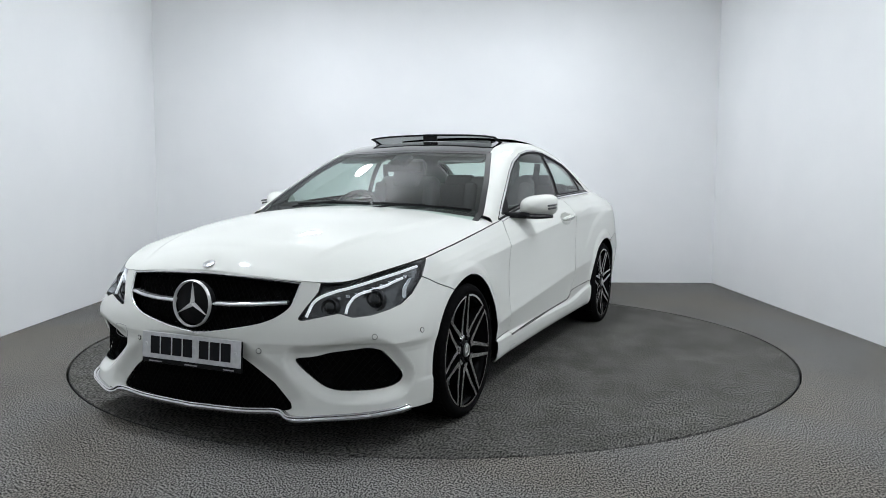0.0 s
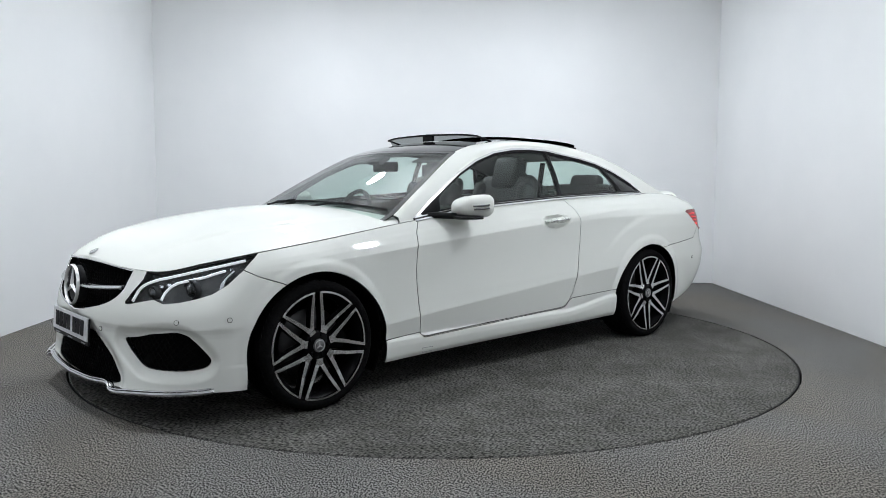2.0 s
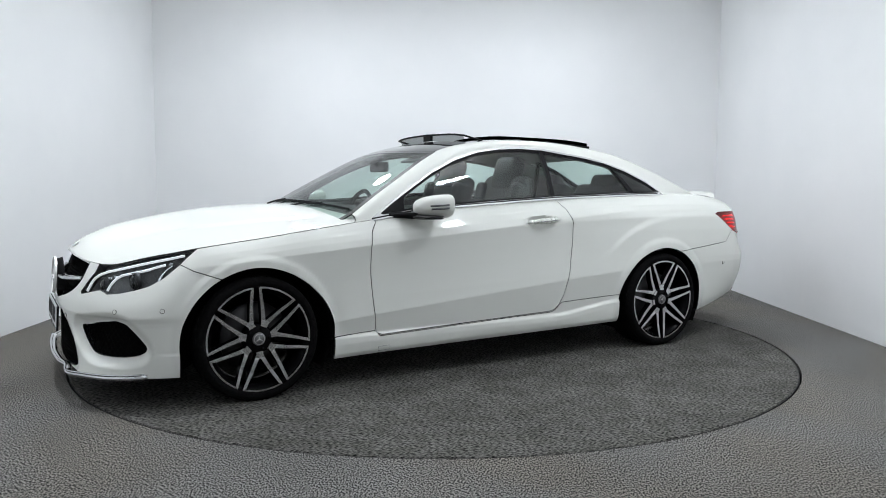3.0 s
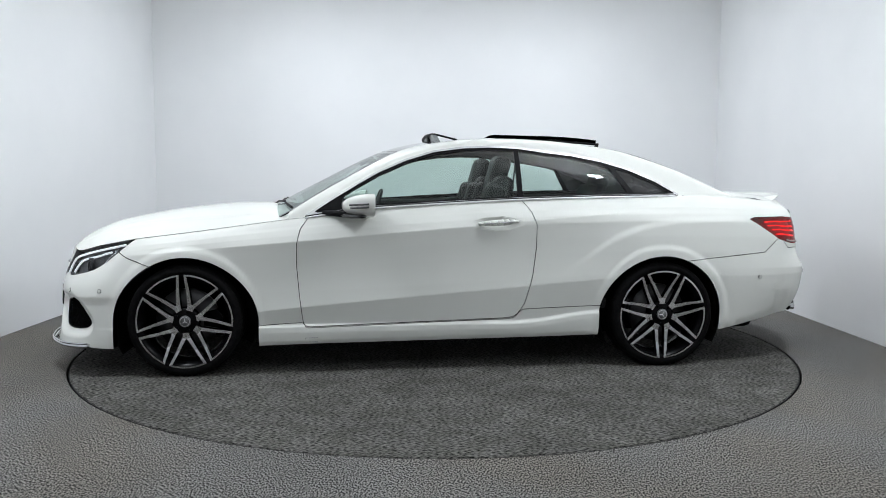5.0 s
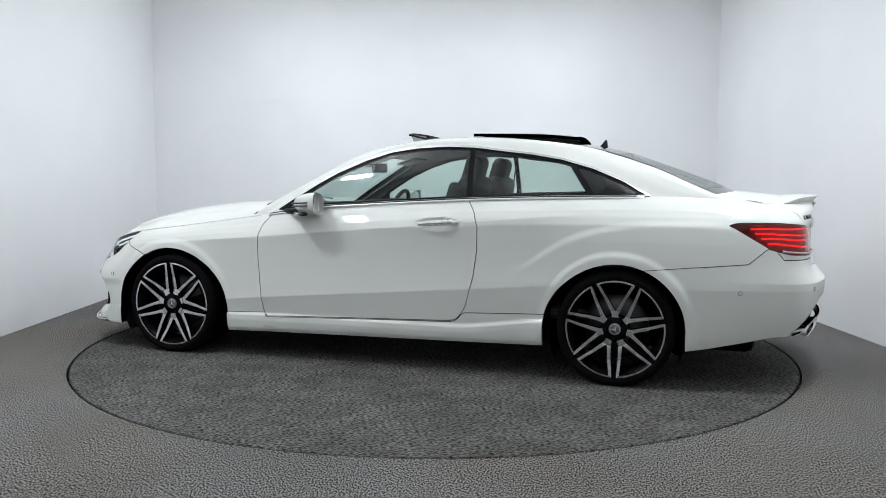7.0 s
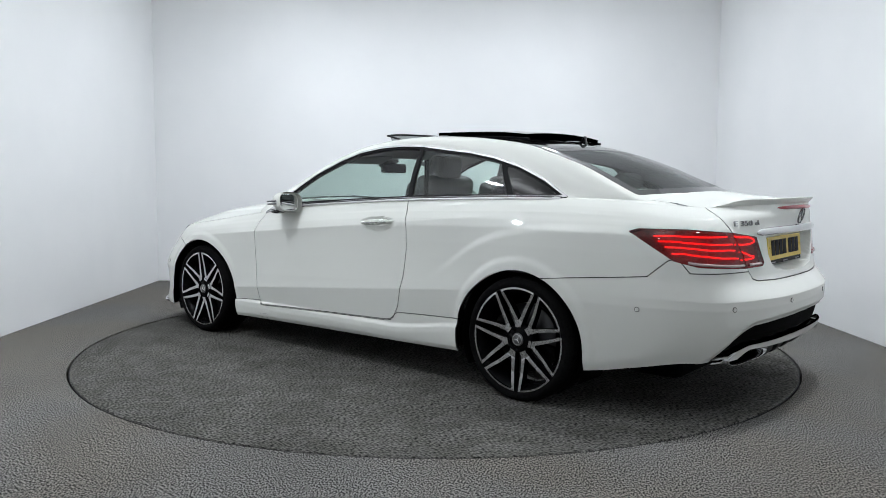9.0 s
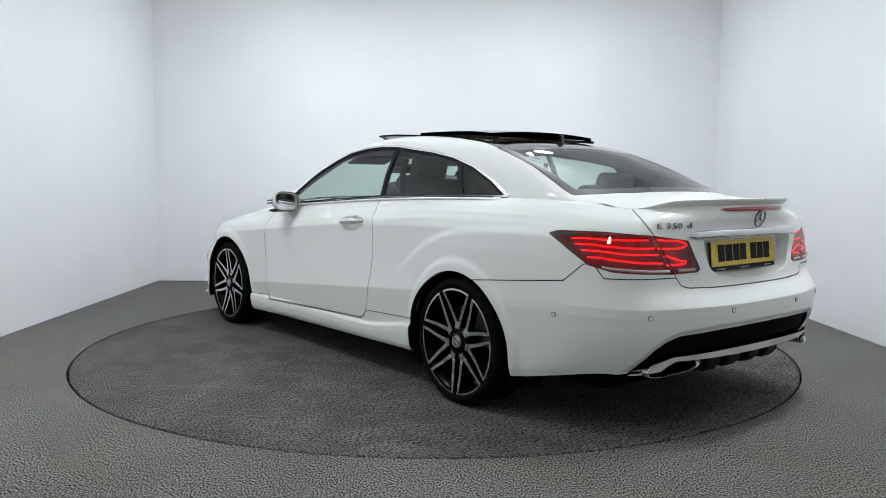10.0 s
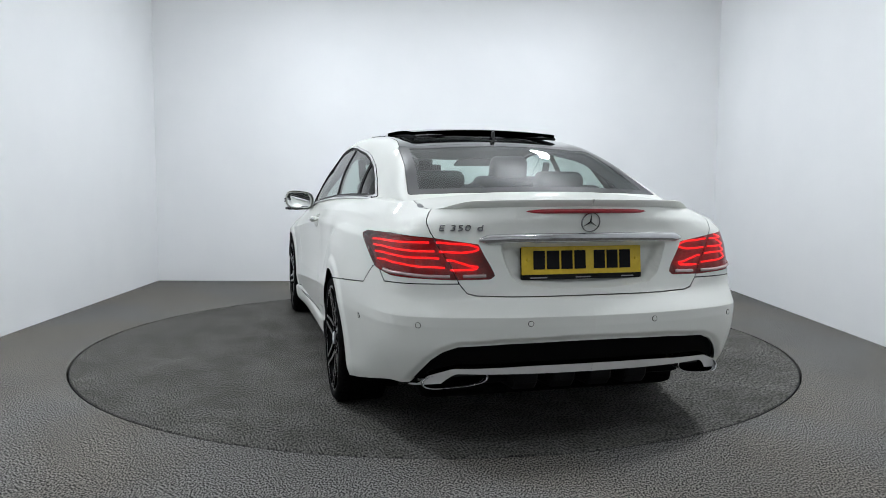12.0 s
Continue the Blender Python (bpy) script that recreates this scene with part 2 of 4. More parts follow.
# ------------------------------------------------------------------ the room
def room():
    def slab(name, c, size, mat, label, cat):
        return tagged(part(name, box_bm(c, size), mat, None), label, cat, kind="structure")
    mid, deep = (ROOM_BACK + ROOM_FRONT) / 2, ROOM_BACK - ROOM_FRONT
    slab("wall_north", (0, ROOM_BACK + 0.06, ROOM_H / 2), (2 * ROOM_X + 0.24, 0.12, ROOM_H), WALL, "smooth white painted studio back wall", "wall")
    slab("wall_west", (-ROOM_X - 0.06, mid, ROOM_H / 2), (0.12, deep, ROOM_H), WALL, "smooth white painted studio side wall", "wall")
    slab("wall_east", (ROOM_X + 0.06, mid, ROOM_H / 2), (0.12, deep, ROOM_H), WALL, "smooth white painted studio side wall", "wall")
    slab("wall_south", (0, ROOM_FRONT - 0.06, ROOM_H / 2), (2 * ROOM_X + 0.24, 0.12, ROOM_H), WALL, "smooth white painted wall closing the studio", "wall")
    slab("ceiling", (0, mid, ROOM_H + 0.05), (2 * ROOM_X + 0.24, deep + 0.24, 0.1), CEILING, "plain white studio ceiling with panel lamps", "ceiling")


DISC_R, HOLE_R = 2.279, 2.295


def floor():
    """Carpeted floor with a round hole for the turntable."""
    bm = bmesh.new()
    n = 256
    ring, low, outer = [], [], []
    for i in range(n):
        a = 2 * math.pi * i / n
        c, s = math.cos(a), math.sin(a)
        ring.append(bm.verts.new((HOLE_R * c, HOLE_R * s, 0)))
        low.append(bm.verts.new((HOLE_R * c, HOLE_R * s, -0.1)))
        k = min((ROOM_X + 0.1) / max(abs(c), 1e-6), (ROOM_X + 0.1) / max(abs(s), 1e-6))
        outer.append(bm.verts.new((k * c, k * s, 0)))
    for i in range(n):
        j = (i + 1) % n
        bm.faces.new((ring[i], outer[i], outer[j], ring[j]))
        bm.faces.new((low[i], ring[i], ring[j], low[j]))
    bm.faces.new(low)
    e = ROOM_X + 0.1
    y = -e
    v = [bm.verts.new(p) for p in ((-e, ROOM_FRONT - 0.1, 0), (e, ROOM_FRONT - 0.1, 0), (e, y, 0), (-e, y, 0))]
    bm.faces.new(v)
    v = [bm.verts.new(p) for p in ((-e, e, 0), (e, e, 0), (e, ROOM_BACK + 0.1, 0), (-e, ROOM_BACK + 0.1, 0))]
    bm.faces.new(v)
    tagged(part("floor", bm, CARPET, None), "dark grey flecked carpet floor round a turntable", "floor", kind="structure")


def turntable():
    t = thing("turntable", "round turntable covered in worn dark grey carpet", "turntable")
    bm = lathe_bm([(0.0005, 0.0), (0.8, 0.0), (1.6, 0.0), (DISC_R - 0.004, 0.0), (DISC_R, -0.004), (DISC_R, -0.05)], 256, "z")
    part("platform", bm, DISC_CARPET, t)
    # added black strip: puts the shade of the rim gap into colour
    part("gap_band", lathe_bm([(DISC_R, -0.004), (DISC_R + 0.005, -0.003), (DISC_R + 0.005, -0.05)], 256, "z"), BLACK_PLASTIC, t, "black strip that darkens the gap round the turntable")
    return t


def ceiling_lights():
    """Unseen round panels on rods that shine down on the car and up at the ceiling; the front pair is added fill."""
    for x, y, _ in LAMP_SPOTS:
        l = thing("ceiling_light", "unseen round white hanging lamp panel, switched on, front pair added as fill", "ceiling lamp", group="ceiling lamps")
        part("diffuser", lathe_bm([(0.0005, -0.03), (0.115, -0.03), (0.12, -0.02), (0.12, 0.03), (0.115, 0.04), (0.0005, 0.04)], 40, "z"), GLOW, l)
        part("rim", lathe_bm([(0.12, -0.03), (0.135, -0.03), (0.135, 0.04), (0.12, 0.04)], 40, "z", closed=True), SATIN, l)
        part("rod", lathe_bm([(0.008, 0.04), (0.008, ROOM_H - LAMP_Z)], 10, "z"), SATIN, l)
        l.matrix_world = pose(x, y, LAMP_Z)


GLOW = material("lamp_glow", (0.9, 0.9, 0.9), 0.5, emit=(0.93, 0.97, 1.0), strength=3)
room()
floor()
TABLE = turntable()
ceiling_lights()

# ------------------------------------------------------------------ the car
CAR = thing("car", "white two-door coupe with tinted glass and open sunroof on a turntable", "car")
HUB_F, HUB_R, HUB_Z = -1.495, 1.265, 0.309
PARKED = pose(0, 0.022, 0, 0, 0, -0.47)  # the car stands a little askew on the turntable

# guide lines of the left flank, from the middle of the nose to the middle of the tail
WAIST = [(-2.335, 0, .45), (-2.328, -.24, .45), (-2.275, -.47, .45), (-2.165, -.72, .45), (-2.07, -.815, .45), (-1.93, -.872, .46), (-1.72, -.888, .47),
         (-1.495, -.892, .47), (-1.2, -.874, .47), (-.8, -.858, .475), (-.2, -.856, .50), (.5, -.860, .535), (.95, -.876, .55), (1.265, -.892, .55), (1.6, -.880, .54),
         (1.88, -.850, .54), (2.08, -.808, .54), (2.24, -.712, .54), (2.335, -.48, .54), (2.38, -.24, .54), (2.39, 0, .54)]
EDGE = [(-2.255, 0, .715), (-2.245, -.23, .709), (-2.205, -.44, .691), (-2.12, -.60, .686), (-1.98, -.705, .722), (-1.78, -.792, .762), (-1.62, -.800, .783),
        (-1.42, -.803, .808), (-1.15, -.803, .845), (-.84, -.798, .885), (-.2, -.780, .955), (.45, -.762, .99), (.9, -.748, 1.004), (1.25, -.728, 1.012), (1.55, -.705, 1.012),
        (1.82, -.675, 1.0), (2.0, -.625, .985), (2.12, -.545, .985), (2.23, -.38, .993), (2.31, -.19, .998), (2.335, 0, 1.0)]
FOOT = [(-2.345, 0, .16), (-2.335, -.24, .16), (-2.30, -.48, .165), (-2.19, -.70, .17), (-2.06, -.815, .17), (-1.9, -.872, .165), (-1.7, -.885, .165),
        (-1.495, -.885, .17), (-1.15, -.865, .165), (-.8, -.845, .168), (-.2, -.838, .175), (.5, -.842, .185), (.9, -.855, .195), (1.265, -.872, .2), (1.62, -.842, .21),
        (1.85, -.808, .25), (2.05, -.752, .29), (2.19, -.665, .30), (2.30, -.44, .33), (2.34, -.22, .34), (2.35, 0, .34)]
NS, DENSE = 420, 384
CREASE_ROWS = (46, 50, 34)


def ramp01(x, a, b):
    t = np.clip((x - a) / (b - a), 0, 1)
    return t * t * (3 - 2 * t)


def flank():
    """Side, nose and tail in one skin, from the sill up to the bonnet edge and waistline, with rows along its creases."""
    W, E, B = spline(WAIST, NS), spline(EDGE, NS), spline(FOOT, NS)
    k = np.linspace(0, 20, NS)
    front, rear = 1 - ramp01(k, 4.2, 6.6), ramp01(k, 13.6, 16.4)
    side = 1 - front - rear
    lv = np.linspace(0, 1, DENSE // 2 + 1)[:-1]
    uv = np.linspace(0, 1, DENSE // 2)
    low = (np.outer(front, curve([0, .25, .6, 1], [1, .7, .3, 0])(lv)) + np.outer(rear, curve([0, .25, .6, 1], [1, .6, .2, 0])(lv))
           + np.outer(side, curve([0, .1, .3, .6, 1], [1, .7, .5, .3, 0])(lv)))
    top = (np.outer(front, curve([0, .2, .45, .7, 1], [0, .10, .34, .64, 1])(uv)) + np.outer(rear, np.interp(uv, [0, .09, .28, .5, .65, .8, .9, 1], [0, .0, .07, .12, .18, .30, .52, 1]))
           + np.outer(side, np.interp(uv, [0, .3, .5, .69, .78, .86, .93, 1], [0, .02, .06, .13, .27, .46, .71, 1])))
    D = np.zeros((NS, DENSE, 3))
    n = len(lv)
    D[:, :n, :2] = W[:, None, :2] + (B - W)[:, None, :2] * low[:, :, None]
    D[:, :n, 2] = B[:, 2, None] + np.outer(W[:, 2] - B[:, 2], lv)
    D[:, n:, :2] = W[:, None, :2] + (E - W)[:, None, :2] * top[:, :, None]
    D[:, n:, 2] = W[:, 2, None] + np.outer(E[:, 2] - W[:, 2], uv)
    # the tail steps in above the bumper
    nrm = np.stack([-np.gradient(W[:, 1]), np.gradient(W[:, 0])], 1)
    nrm /= np.linalg.norm(nrm, axis=1, keepdims=True)
    step = np.outer(ramp01(k, 15.8, 18.6), np.interp(uv, [0, .09, .16, .22, .28, .5, .8, .93, 1], [0, .0, .026, .049, .060, .068, .056, .024, 0]))
    D[:, n:, :2] += step[:, :, None] * nrm[:, None, :]
    # rows run along the lower crease and the shoulder crease
    x0 = W[:, 0]
    z_low = side * (.377 + .083 * (x0 + .93)) + front * .29 + rear * .42
    z_sh = side * (.747 + .084 * (x0 + .97)) + front * .447 + rear * (W[:, 2] + .09 * (E[:, 2] - W[:, 2]))
    na, nb, nc = CREASE_ROWS
    P = np.zeros((NS, na + nb + nc, 3))
    for i in range(NS):
        z = np.concatenate([np.linspace(B[i, 2], z_low[i], na, endpoint=False), np.linspace(z_low[i], z_sh[i], nb, endpoint=False), np.linspace(z_sh[i], E[i, 2], nc)])
        P[i, :, 0], P[i, :, 1], P[i, :, 2] = np.interp(z, D[i, :, 2], D[i, :, 0]), np.interp(z, D[i, :, 2], D[i, :, 1]), z
        # side: sill roll, hollow door between two creases
        reach_low = float(ramp01(x0[i], -1.25, -1.0) * (1 - ramp01(x0[i], .8, 1.1)))
        reach_up = float(ramp01(x0[i], -1.45, -1.0) * (1 - ramp01(x0[i], .75, 1.25)))
        tail_fade = 1 - float(ramp01(x0[i], 1.2, 1.55))
        zs = .283 + .06 * float(ramp01(x0[i], .35, .95))
        sill = np.interp(z, [B[i, 2], B[i, 2] + .02, zs - .045, zs - .014, zs, z_low[i]], [0, .010, .014, .012, -.002 * reach_low, .015 * reach_low])
        u = np.clip((z - z_low[i]) / (z_sh[i] - z_low[i]), 0, 1)
        hollow = .015 + .006 * u - .062 * u * (1 - u)
        above = np.interp(z, [z_sh[i], z_sh[i] + .02, z_sh[i] + .08, E[i, 2]], [.021, .017, .004, 0])
        out = np.where(z < z_low[i], sill * tail_fade, np.where(z < z_sh[i], hollow * (reach_low * (1 - u) + reach_up * u), above * reach_up))
        P[i, :, 1] -= side[i] * out
        # nose: a shelf above the lower part of the bumper
        under = np.interp(z, [.18, .405, .425, .447], [0, .008, .006, 0])
        P[i, :, :2] += front[i] * (under * float(ramp01(abs(W[i, 1]), .27, .36)))[:, None] * nrm[i]
    # haunch over the rear wheel: the side steps back above a curved line
    haunch = curve([.6, .8, .95, 1.1, 1.3, 1.6, 2.0], [.52, .64, .74, .805, .848, .868, .872])(P[:, :, 0])
    back = ramp01(P[:, :, 2] - haunch, -.008, .040) * ramp01(P[:, :, 0], .62, 1.0) * (1 - ramp01(P[:, :, 0], 1.7, 1.95))
    fade = 1 - ramp01((P[:, :, 2] - W[:, 2, None]) / (E[:, 2] - W[:, 2])[:, None], .82, 1)
    P[:, :, 1] += 0.010 * back * fade
    # wheel arches swell outwards
    for hx in (HUB_F, HUB_R):
        r = np.hypot(P[:, :, 0] - hx, P[:, :, 2] - HUB_Z)
        P[:, :, 1] -= side[:, None] * 0.011 * (1 - ramp01(r, .388, .425))
    P[0, :, 1] = P[-1, :, 1] = 0
    return Shell.grid(P)


HOOD_MID = curve([-2.26, -2.2, -2.1, -1.9, -1.6, -1.3, -1.05, -.8, 0, 1.5, 1.85, 2.0, 2.2, 2.335], [.715, .765, .81, .862, .913, .942, .953, .96, 1.0, 1.06, 1.055, 1.04, 1.018, 1.0])


def deck():
    """Bonnet and boot top: a crowned skin between the flank's edge and the middle."""
    E = spline(EDGE, NS)
    w = np.where(E[:, 0, None] < -.8, .010, 0) + np.linspace(0, 1, 64)[None, :] * np.where(E[:, 0, None] < -.8, .990, 1)
    P = np.zeros((NS, 64, 3))
    P[:, :, 0] = E[:, 0, None]
    P[:, :, 1] = E[:, 1, None] * (1 - w)
    c = HOOD_MID(E[:, 0])
    P[:, :, 2] = E[:, 2, None] + (c - E[:, 2])[:, None] * (1 - (1 - w) ** 2.2)
    # two creases run back along the bonnet from the corners of the grille
    line = curve([-2.3, -2.0, -1.6, -1.2, -.8], [.40, .47, .545, .60, .63])(P[:, :, 0])
    length = ramp01(P[:, :, 0], -2.2, -2.0) * (1 - ramp01(P[:, :, 0], -1.35, -1.0))
    P[:, :, 2] += .008 * length * (1 - ramp01(np.abs(P[:, :, 1]), line - .035, line + .012))
    return Shell.grid(P)


BELT_X = [-1.2, -.9, -.84, -.48, -.05, .43, .91, 1.4, 1.75, 2.0]


def cabin():
    """Glasshouse and roof: slices across the car from the waistline to the middle of the roof."""
    xs = np.linspace(-1.15, 2.0, 260)
    belt_z = curve(BELT_X, [.85, .875, .885, .935, .963, .989, 1.004, 1.008, .985, .94])(xs)
    belt_y = curve(BELT_X, [.79, .785, .782, .772, .765, .755, .742, .714, .668, .59])(xs)
    up_x = [-1.2, -.95, -.86, -.54, -.42, -.25, -.09, .08, .25, .42, .59, .76, .93, 1.10, 1.275, 1.45, 1.75, 2.0]
    up_z = curve(up_x, [.80, .87, .90, 1.085, 1.152, 1.226, 1.278, 1.302, 1.31, 1.304, 1.282, 1.253, 1.217, 1.164, 1.094, 1.015, .98, .95])(xs)
    up_y = curve([-1.2, -.86, -.54, -.25, .1, .4, .8, 1.1, 1.45, 1.75, 2.0], [.79, .775, .712, .650, .622, .617, .624, .645, .678, .648, .57])(xs)
    rail_x = [-1.2, -.95, -.88, -.6, -.3, 0, .3, .6, .9, 1.12, 1.4, 1.74, 2.0]
    rail_z = curve(rail_x, [.80, .90, .945, 1.115, 1.27, 1.335, 1.355, 1.348, 1.318, 1.282, 1.19, 1.04, .95])(xs)
    rail_y = curve(rail_x, [.75, .74, .725, .630, .535, .53, .535, .53, .522, .522, .56, .617, .60])(xs)
    mid_z = curve([-1.2, -1.05, -.9, -.7, -.5, -.38, -.2, 0, .3, .68, 1.06, 1.26, 1.45, 1.65, 1.84, 2.0], [.88, .95, 1.03, 1.135, 1.235, 1.287, 1.335, 1.366, 1.386, 1.37, 1.325, 1.285, 1.222, 1.15, 1.075, 1.0])(xs)
    m = 66
    P = np.zeros((len(xs), m, 3))
    q = np.linspace(0, 1, m)
    for i, x in enumerate(xs):
        a, b, c = (belt_y[i], belt_z[i]), (up_y[i], max(up_z[i], belt_z[i] - .05)), (rail_y[i], rail_z[i])
        bow = 0.018 * np.clip((b[1] - a[1]) / .3, 0, 1)
        pts = [a, ((a[0] + b[0]) / 2 + bow, (a[1] + b[1]) / 2), b, ((b[0] + c[0]) / 2 + .012, (b[1] + c[1]) / 2 + .006), c]
        for g in (.25, .5, .75, 1.0):
            pts.append((c[0] * (1 - g), c[1] + (mid_z[i] - c[1]) * (1 - (1 - g) ** 2)))
        s = spline(pts, 200)
        d = np.concatenate([[0], np.cumsum(np.linalg.norm(np.diff(s, axis=0), axis=1))])
        d /= d[-1]
        P[i, :, 0] = x
        P[i, :, 1] = -np.interp(q, d, s[:, 0])
        P[i, :, 2] = np.interp(q, d, s[:, 1])
    P[:, -1, 1] = 0
    return Shell.grid(P)


# ------------------------------------------------------------------ cut lines
def unwrap(V, axis):
    """x, y or z; 'a' runs round the tail and 'b' round the nose of the left flank."""
    if axis == "a":
        return V[:, 0] + V[:, 1] + 0.8
    if axis == "b":
        return V[:, 0] - V[:, 1] - 0.8
    return V[:, "xyz".index(axis)]


def region(poly, axes):
    """Like area(), with the unwrapped axes allowed."""
    flat = area(poly, "xy")

    def phi(V):
        return flat(np.stack([unwrap(V, axes[0]), unwrap(V, axes[1]), V[:, 2]], 1))
    return phi


FLANK, DECK, CABIN = flank(), deck(), cabin()
CABIN.N[:, 1] *= np.clip(np.abs(CABIN.V[:, 1]) / .12, 0, 1)  # no crease along the middle
FRONT_END, REAR_END = along("x", -1.5), along("x", 1.6, -1)


def arch(hx, r, ahead, behind):
    pts = [(hx - ahead, 0.0), (hx - ahead, HUB_Z - 0.16)]
    for i in range(41):
        a = math.pi * (1 - i / 40)
        rx = r + (ahead - r if a > math.pi / 2 else behind - r) * abs(math.cos(a)) ** 2
        pts.append((hx + rx * math.cos(a), HUB_Z + r * math.sin(a)))
    return area(pts + [(hx + behind, HUB_Z - 0.16), (hx + behind, 0.0)], "xz")


ARCHES = either(arch(HUB_F, .360, .383, .402), arch(HUB_R, .353, .392, .362))
HEADLAMP = every(region([(-1.772, .762), (-1.838, .691), (-1.92, .630), (-2.0, .594), (-2.08, .577), (-2.19, .560), (-2.30, .552), (-2.335, .560), (-2.37, .568), (-2.43, .560),
                         (-2.50, .549), (-2.575, .538), (-2.592, .547), (-2.545, .59), (-2.47, .65), (-2.42, .75), (-2.2, .82), (-1.79, .82)], "bz"), FRONT_END)
GRILLE = every(area([(.02, .466), (0, .467), (-.08, .475), (-.166, .490), (-.292, .515), (-.365, .541), (-.408, .570), (-.430, .60), (-.448, .688), (-.36, .695), (-.2, .703), (0, .709), (.02, .709)], "yz"), along("x", -2.1))
INTAKE = every(area([(.02, .40), (-.22, .385), (-.29, .345), (-.375, .287), (-.448, .215), (-.455, .190), (-.41, .176), (-.2, .160), (.02, .155)], "yz"), along("x", -2.1))
FOG = every(region(spline([(-2.62, .381), (-2.53, .396), (-2.39, .414), (-2.22, .425), (-2.12, .408), (-2.045, .359), (-1.99, .309), (-2.015, .278), (-2.11, .263), (-2.27, .261), (-2.42, .268), (-2.515, .305)], 60, True), "bz"), FRONT_END)
TAIL = every(region([(1.80, .876), (1.86, .890), (2.12, .891), (2.40, .877), (2.625, .853), (2.66, .80), (2.708, .733), (2.688, .717), (2.52, .714), (2.17, .726), (2.03, .751), (1.925, .807)], "az"), REAR_END)
RECESS = every(area([(.3, .858), (-.362, .858), (-.337, .770), (-.315, .726), (-.272, .695), (-.10, .677), (.3, .675)], "yz"), along("x", 2.1, -1))
SLOT = every(area([(.02, .478), (-.123, .478), (-.346, .472), (-.533, .459), (-.59, .435), (-.63, .400), (-.668, .345), (-.69, .305), (-.665, .303), (-.63, .345), (-.548, .376), (-.228, .389), (.02, .39)], "yz"), along("x", 2.05, -1))
VALANCE = every(area([(.02, .39), (-.228, .389), (-.548, .376), (-.63, .345), (-.66, .309), (-.69, .305), (-.72, .2), (.02, .2)], "yz"), along("x", 2.05, -1))
OPENINGS = either(HEADLAMP, GRILLE, INTAKE, FOG, TAIL, RECESS, SLOT, VALANCE)
TRUNK = every(region([(2.27, 1.06), (2.302, .975), (2.40, .884), (2.500, .772), (2.546, .700), (2.585, .664), (2.63, .655), (2.79, .651), (3.4, .652), (3.4, 1.06)], "az"), REAR_END)
TRUNK_TOP = area([(1.66, -.585), (1.8, -.600), (2.0, -.606), (2.07, -.59), (2.3, -.7), (2.5, 0), (2.5, .02), (1.6, .02)], "xy")
DOOR = area([(-.822, 1.1), (-.822, .88), (-.862, .822), (-.88, .742), (-.882, .612), (-.868, .45), (-.85, .303), (-.842, .278), (-.815, .268), (-.2, .285), (.33, .301), (.375, .312), (.398, .337),
             (.43, .387), (.475, .551), (.496, .714), (.497, .844), (.47, .924), (.415, 1.0), (.41, 1.1)], "xz")
SILL = area([(-1.3, .275), (-1.1, .280), (-.848, .2925), (-.83, .262), (.335, .295), (.38, .306), (.41, .352), (.9, .371), (1.0, .372), (1.0, .0), (-1.3, .0)], "xz")
NOSE = area([(-1.60, .590), (-1.679, .621), (-1.80, .664), (-1.853, .694), (-1.86, 1.0), (-3, 1.0), (-3, 0), (-1.6, 0)], "xz")
REAR_BUMPER = area([(1.38, .630), (1.464, .638), (1.924, .678), (2.010, .753), (2.05, .762), (2.1, .70), (2.6, .70), (2.6, 0), (1.38, 0)], "xz")


def on_skin(shell, axes, p, q, sink=0.0):
    """The place on a shell at two given coordinates, sunk by some depth, and the normal there."""
    d = np.hypot(unwrap(shell.V, axes[0]) - p, unwrap(shell.V, axes[1]) - q)
    k = np.argpartition(d, 6)[:6]
    w = 1 / (d[k] + 1e-3) ** 2
    w /= w.sum()
    v, n = w @ shell.V[k], w @ shell.N[k]
    n /= np.linalg.norm(n)
    return Vector(v - n * sink), Vector(n)


def skin_path(shell, axes, pts, n, sink=0.0):
    raw = np.array([on_skin(shell, axes, p, q, sink)[0] for p, q in spline(pts, n)])
    soft = raw.copy()
    for _ in range(2):
        soft[1:-1] = (soft[:-2] + 2 * soft[1:-1] + soft[2:]) / 4
    return [tuple(p) for p in soft]


def flip(pts):
    return [(x, -y, z) for x, y, z in pts]


def facing(place, normal, up=(0, 0, 1)):
    """A frame at a place with its z along the normal and its y upwards."""
    n = Vector(normal).normalized()
    x = Vector(up).cross(n).normalized()
    y = n.cross(x)
    return Matrix.Translation(place) @ Matrix((x, y, n)).transposed().to_4x4()


def refreshed(shell):
    """The same shell with normals worked out anew from its triangles."""
    V, T = shell.V, shell.T
    F = np.cross(V[T[:, 1]] - V[T[:, 0]], V[T[:, 2]] - V[T[:, 0]])
    N = np.zeros_like(V)
    for k in range(3):
        np.add.at(N, T[:, k], F)
    N /= np.maximum(np.linalg.norm(N, axis=1, keepdims=True), 1e-12)
    return Shell(V, N * np.where((N * shell.N).sum(1, keepdims=True) < 0, -1, 1), T)


def pressed(shell, phi, reach, depth):
    """Draws a panel inwards towards the rim of an opening, and smooths its normals anew."""
    d = np.clip(1 - np.maximum(phi(shell.V), 0) / reach, 0, 1)
    new_shell = refreshed(Shell(shell.V - shell.N * (depth * d * d * (3 - 2 * d))[:, None], shell.N, shell.T))
    return Shell(new_shell.V, np.where((d > 0)[:, None], new_shell.N, shell.N), shell.T)


def pair(name, mat, parents, shell, label="", depth=0.0):
    """A left panel and its mirror image on the right."""
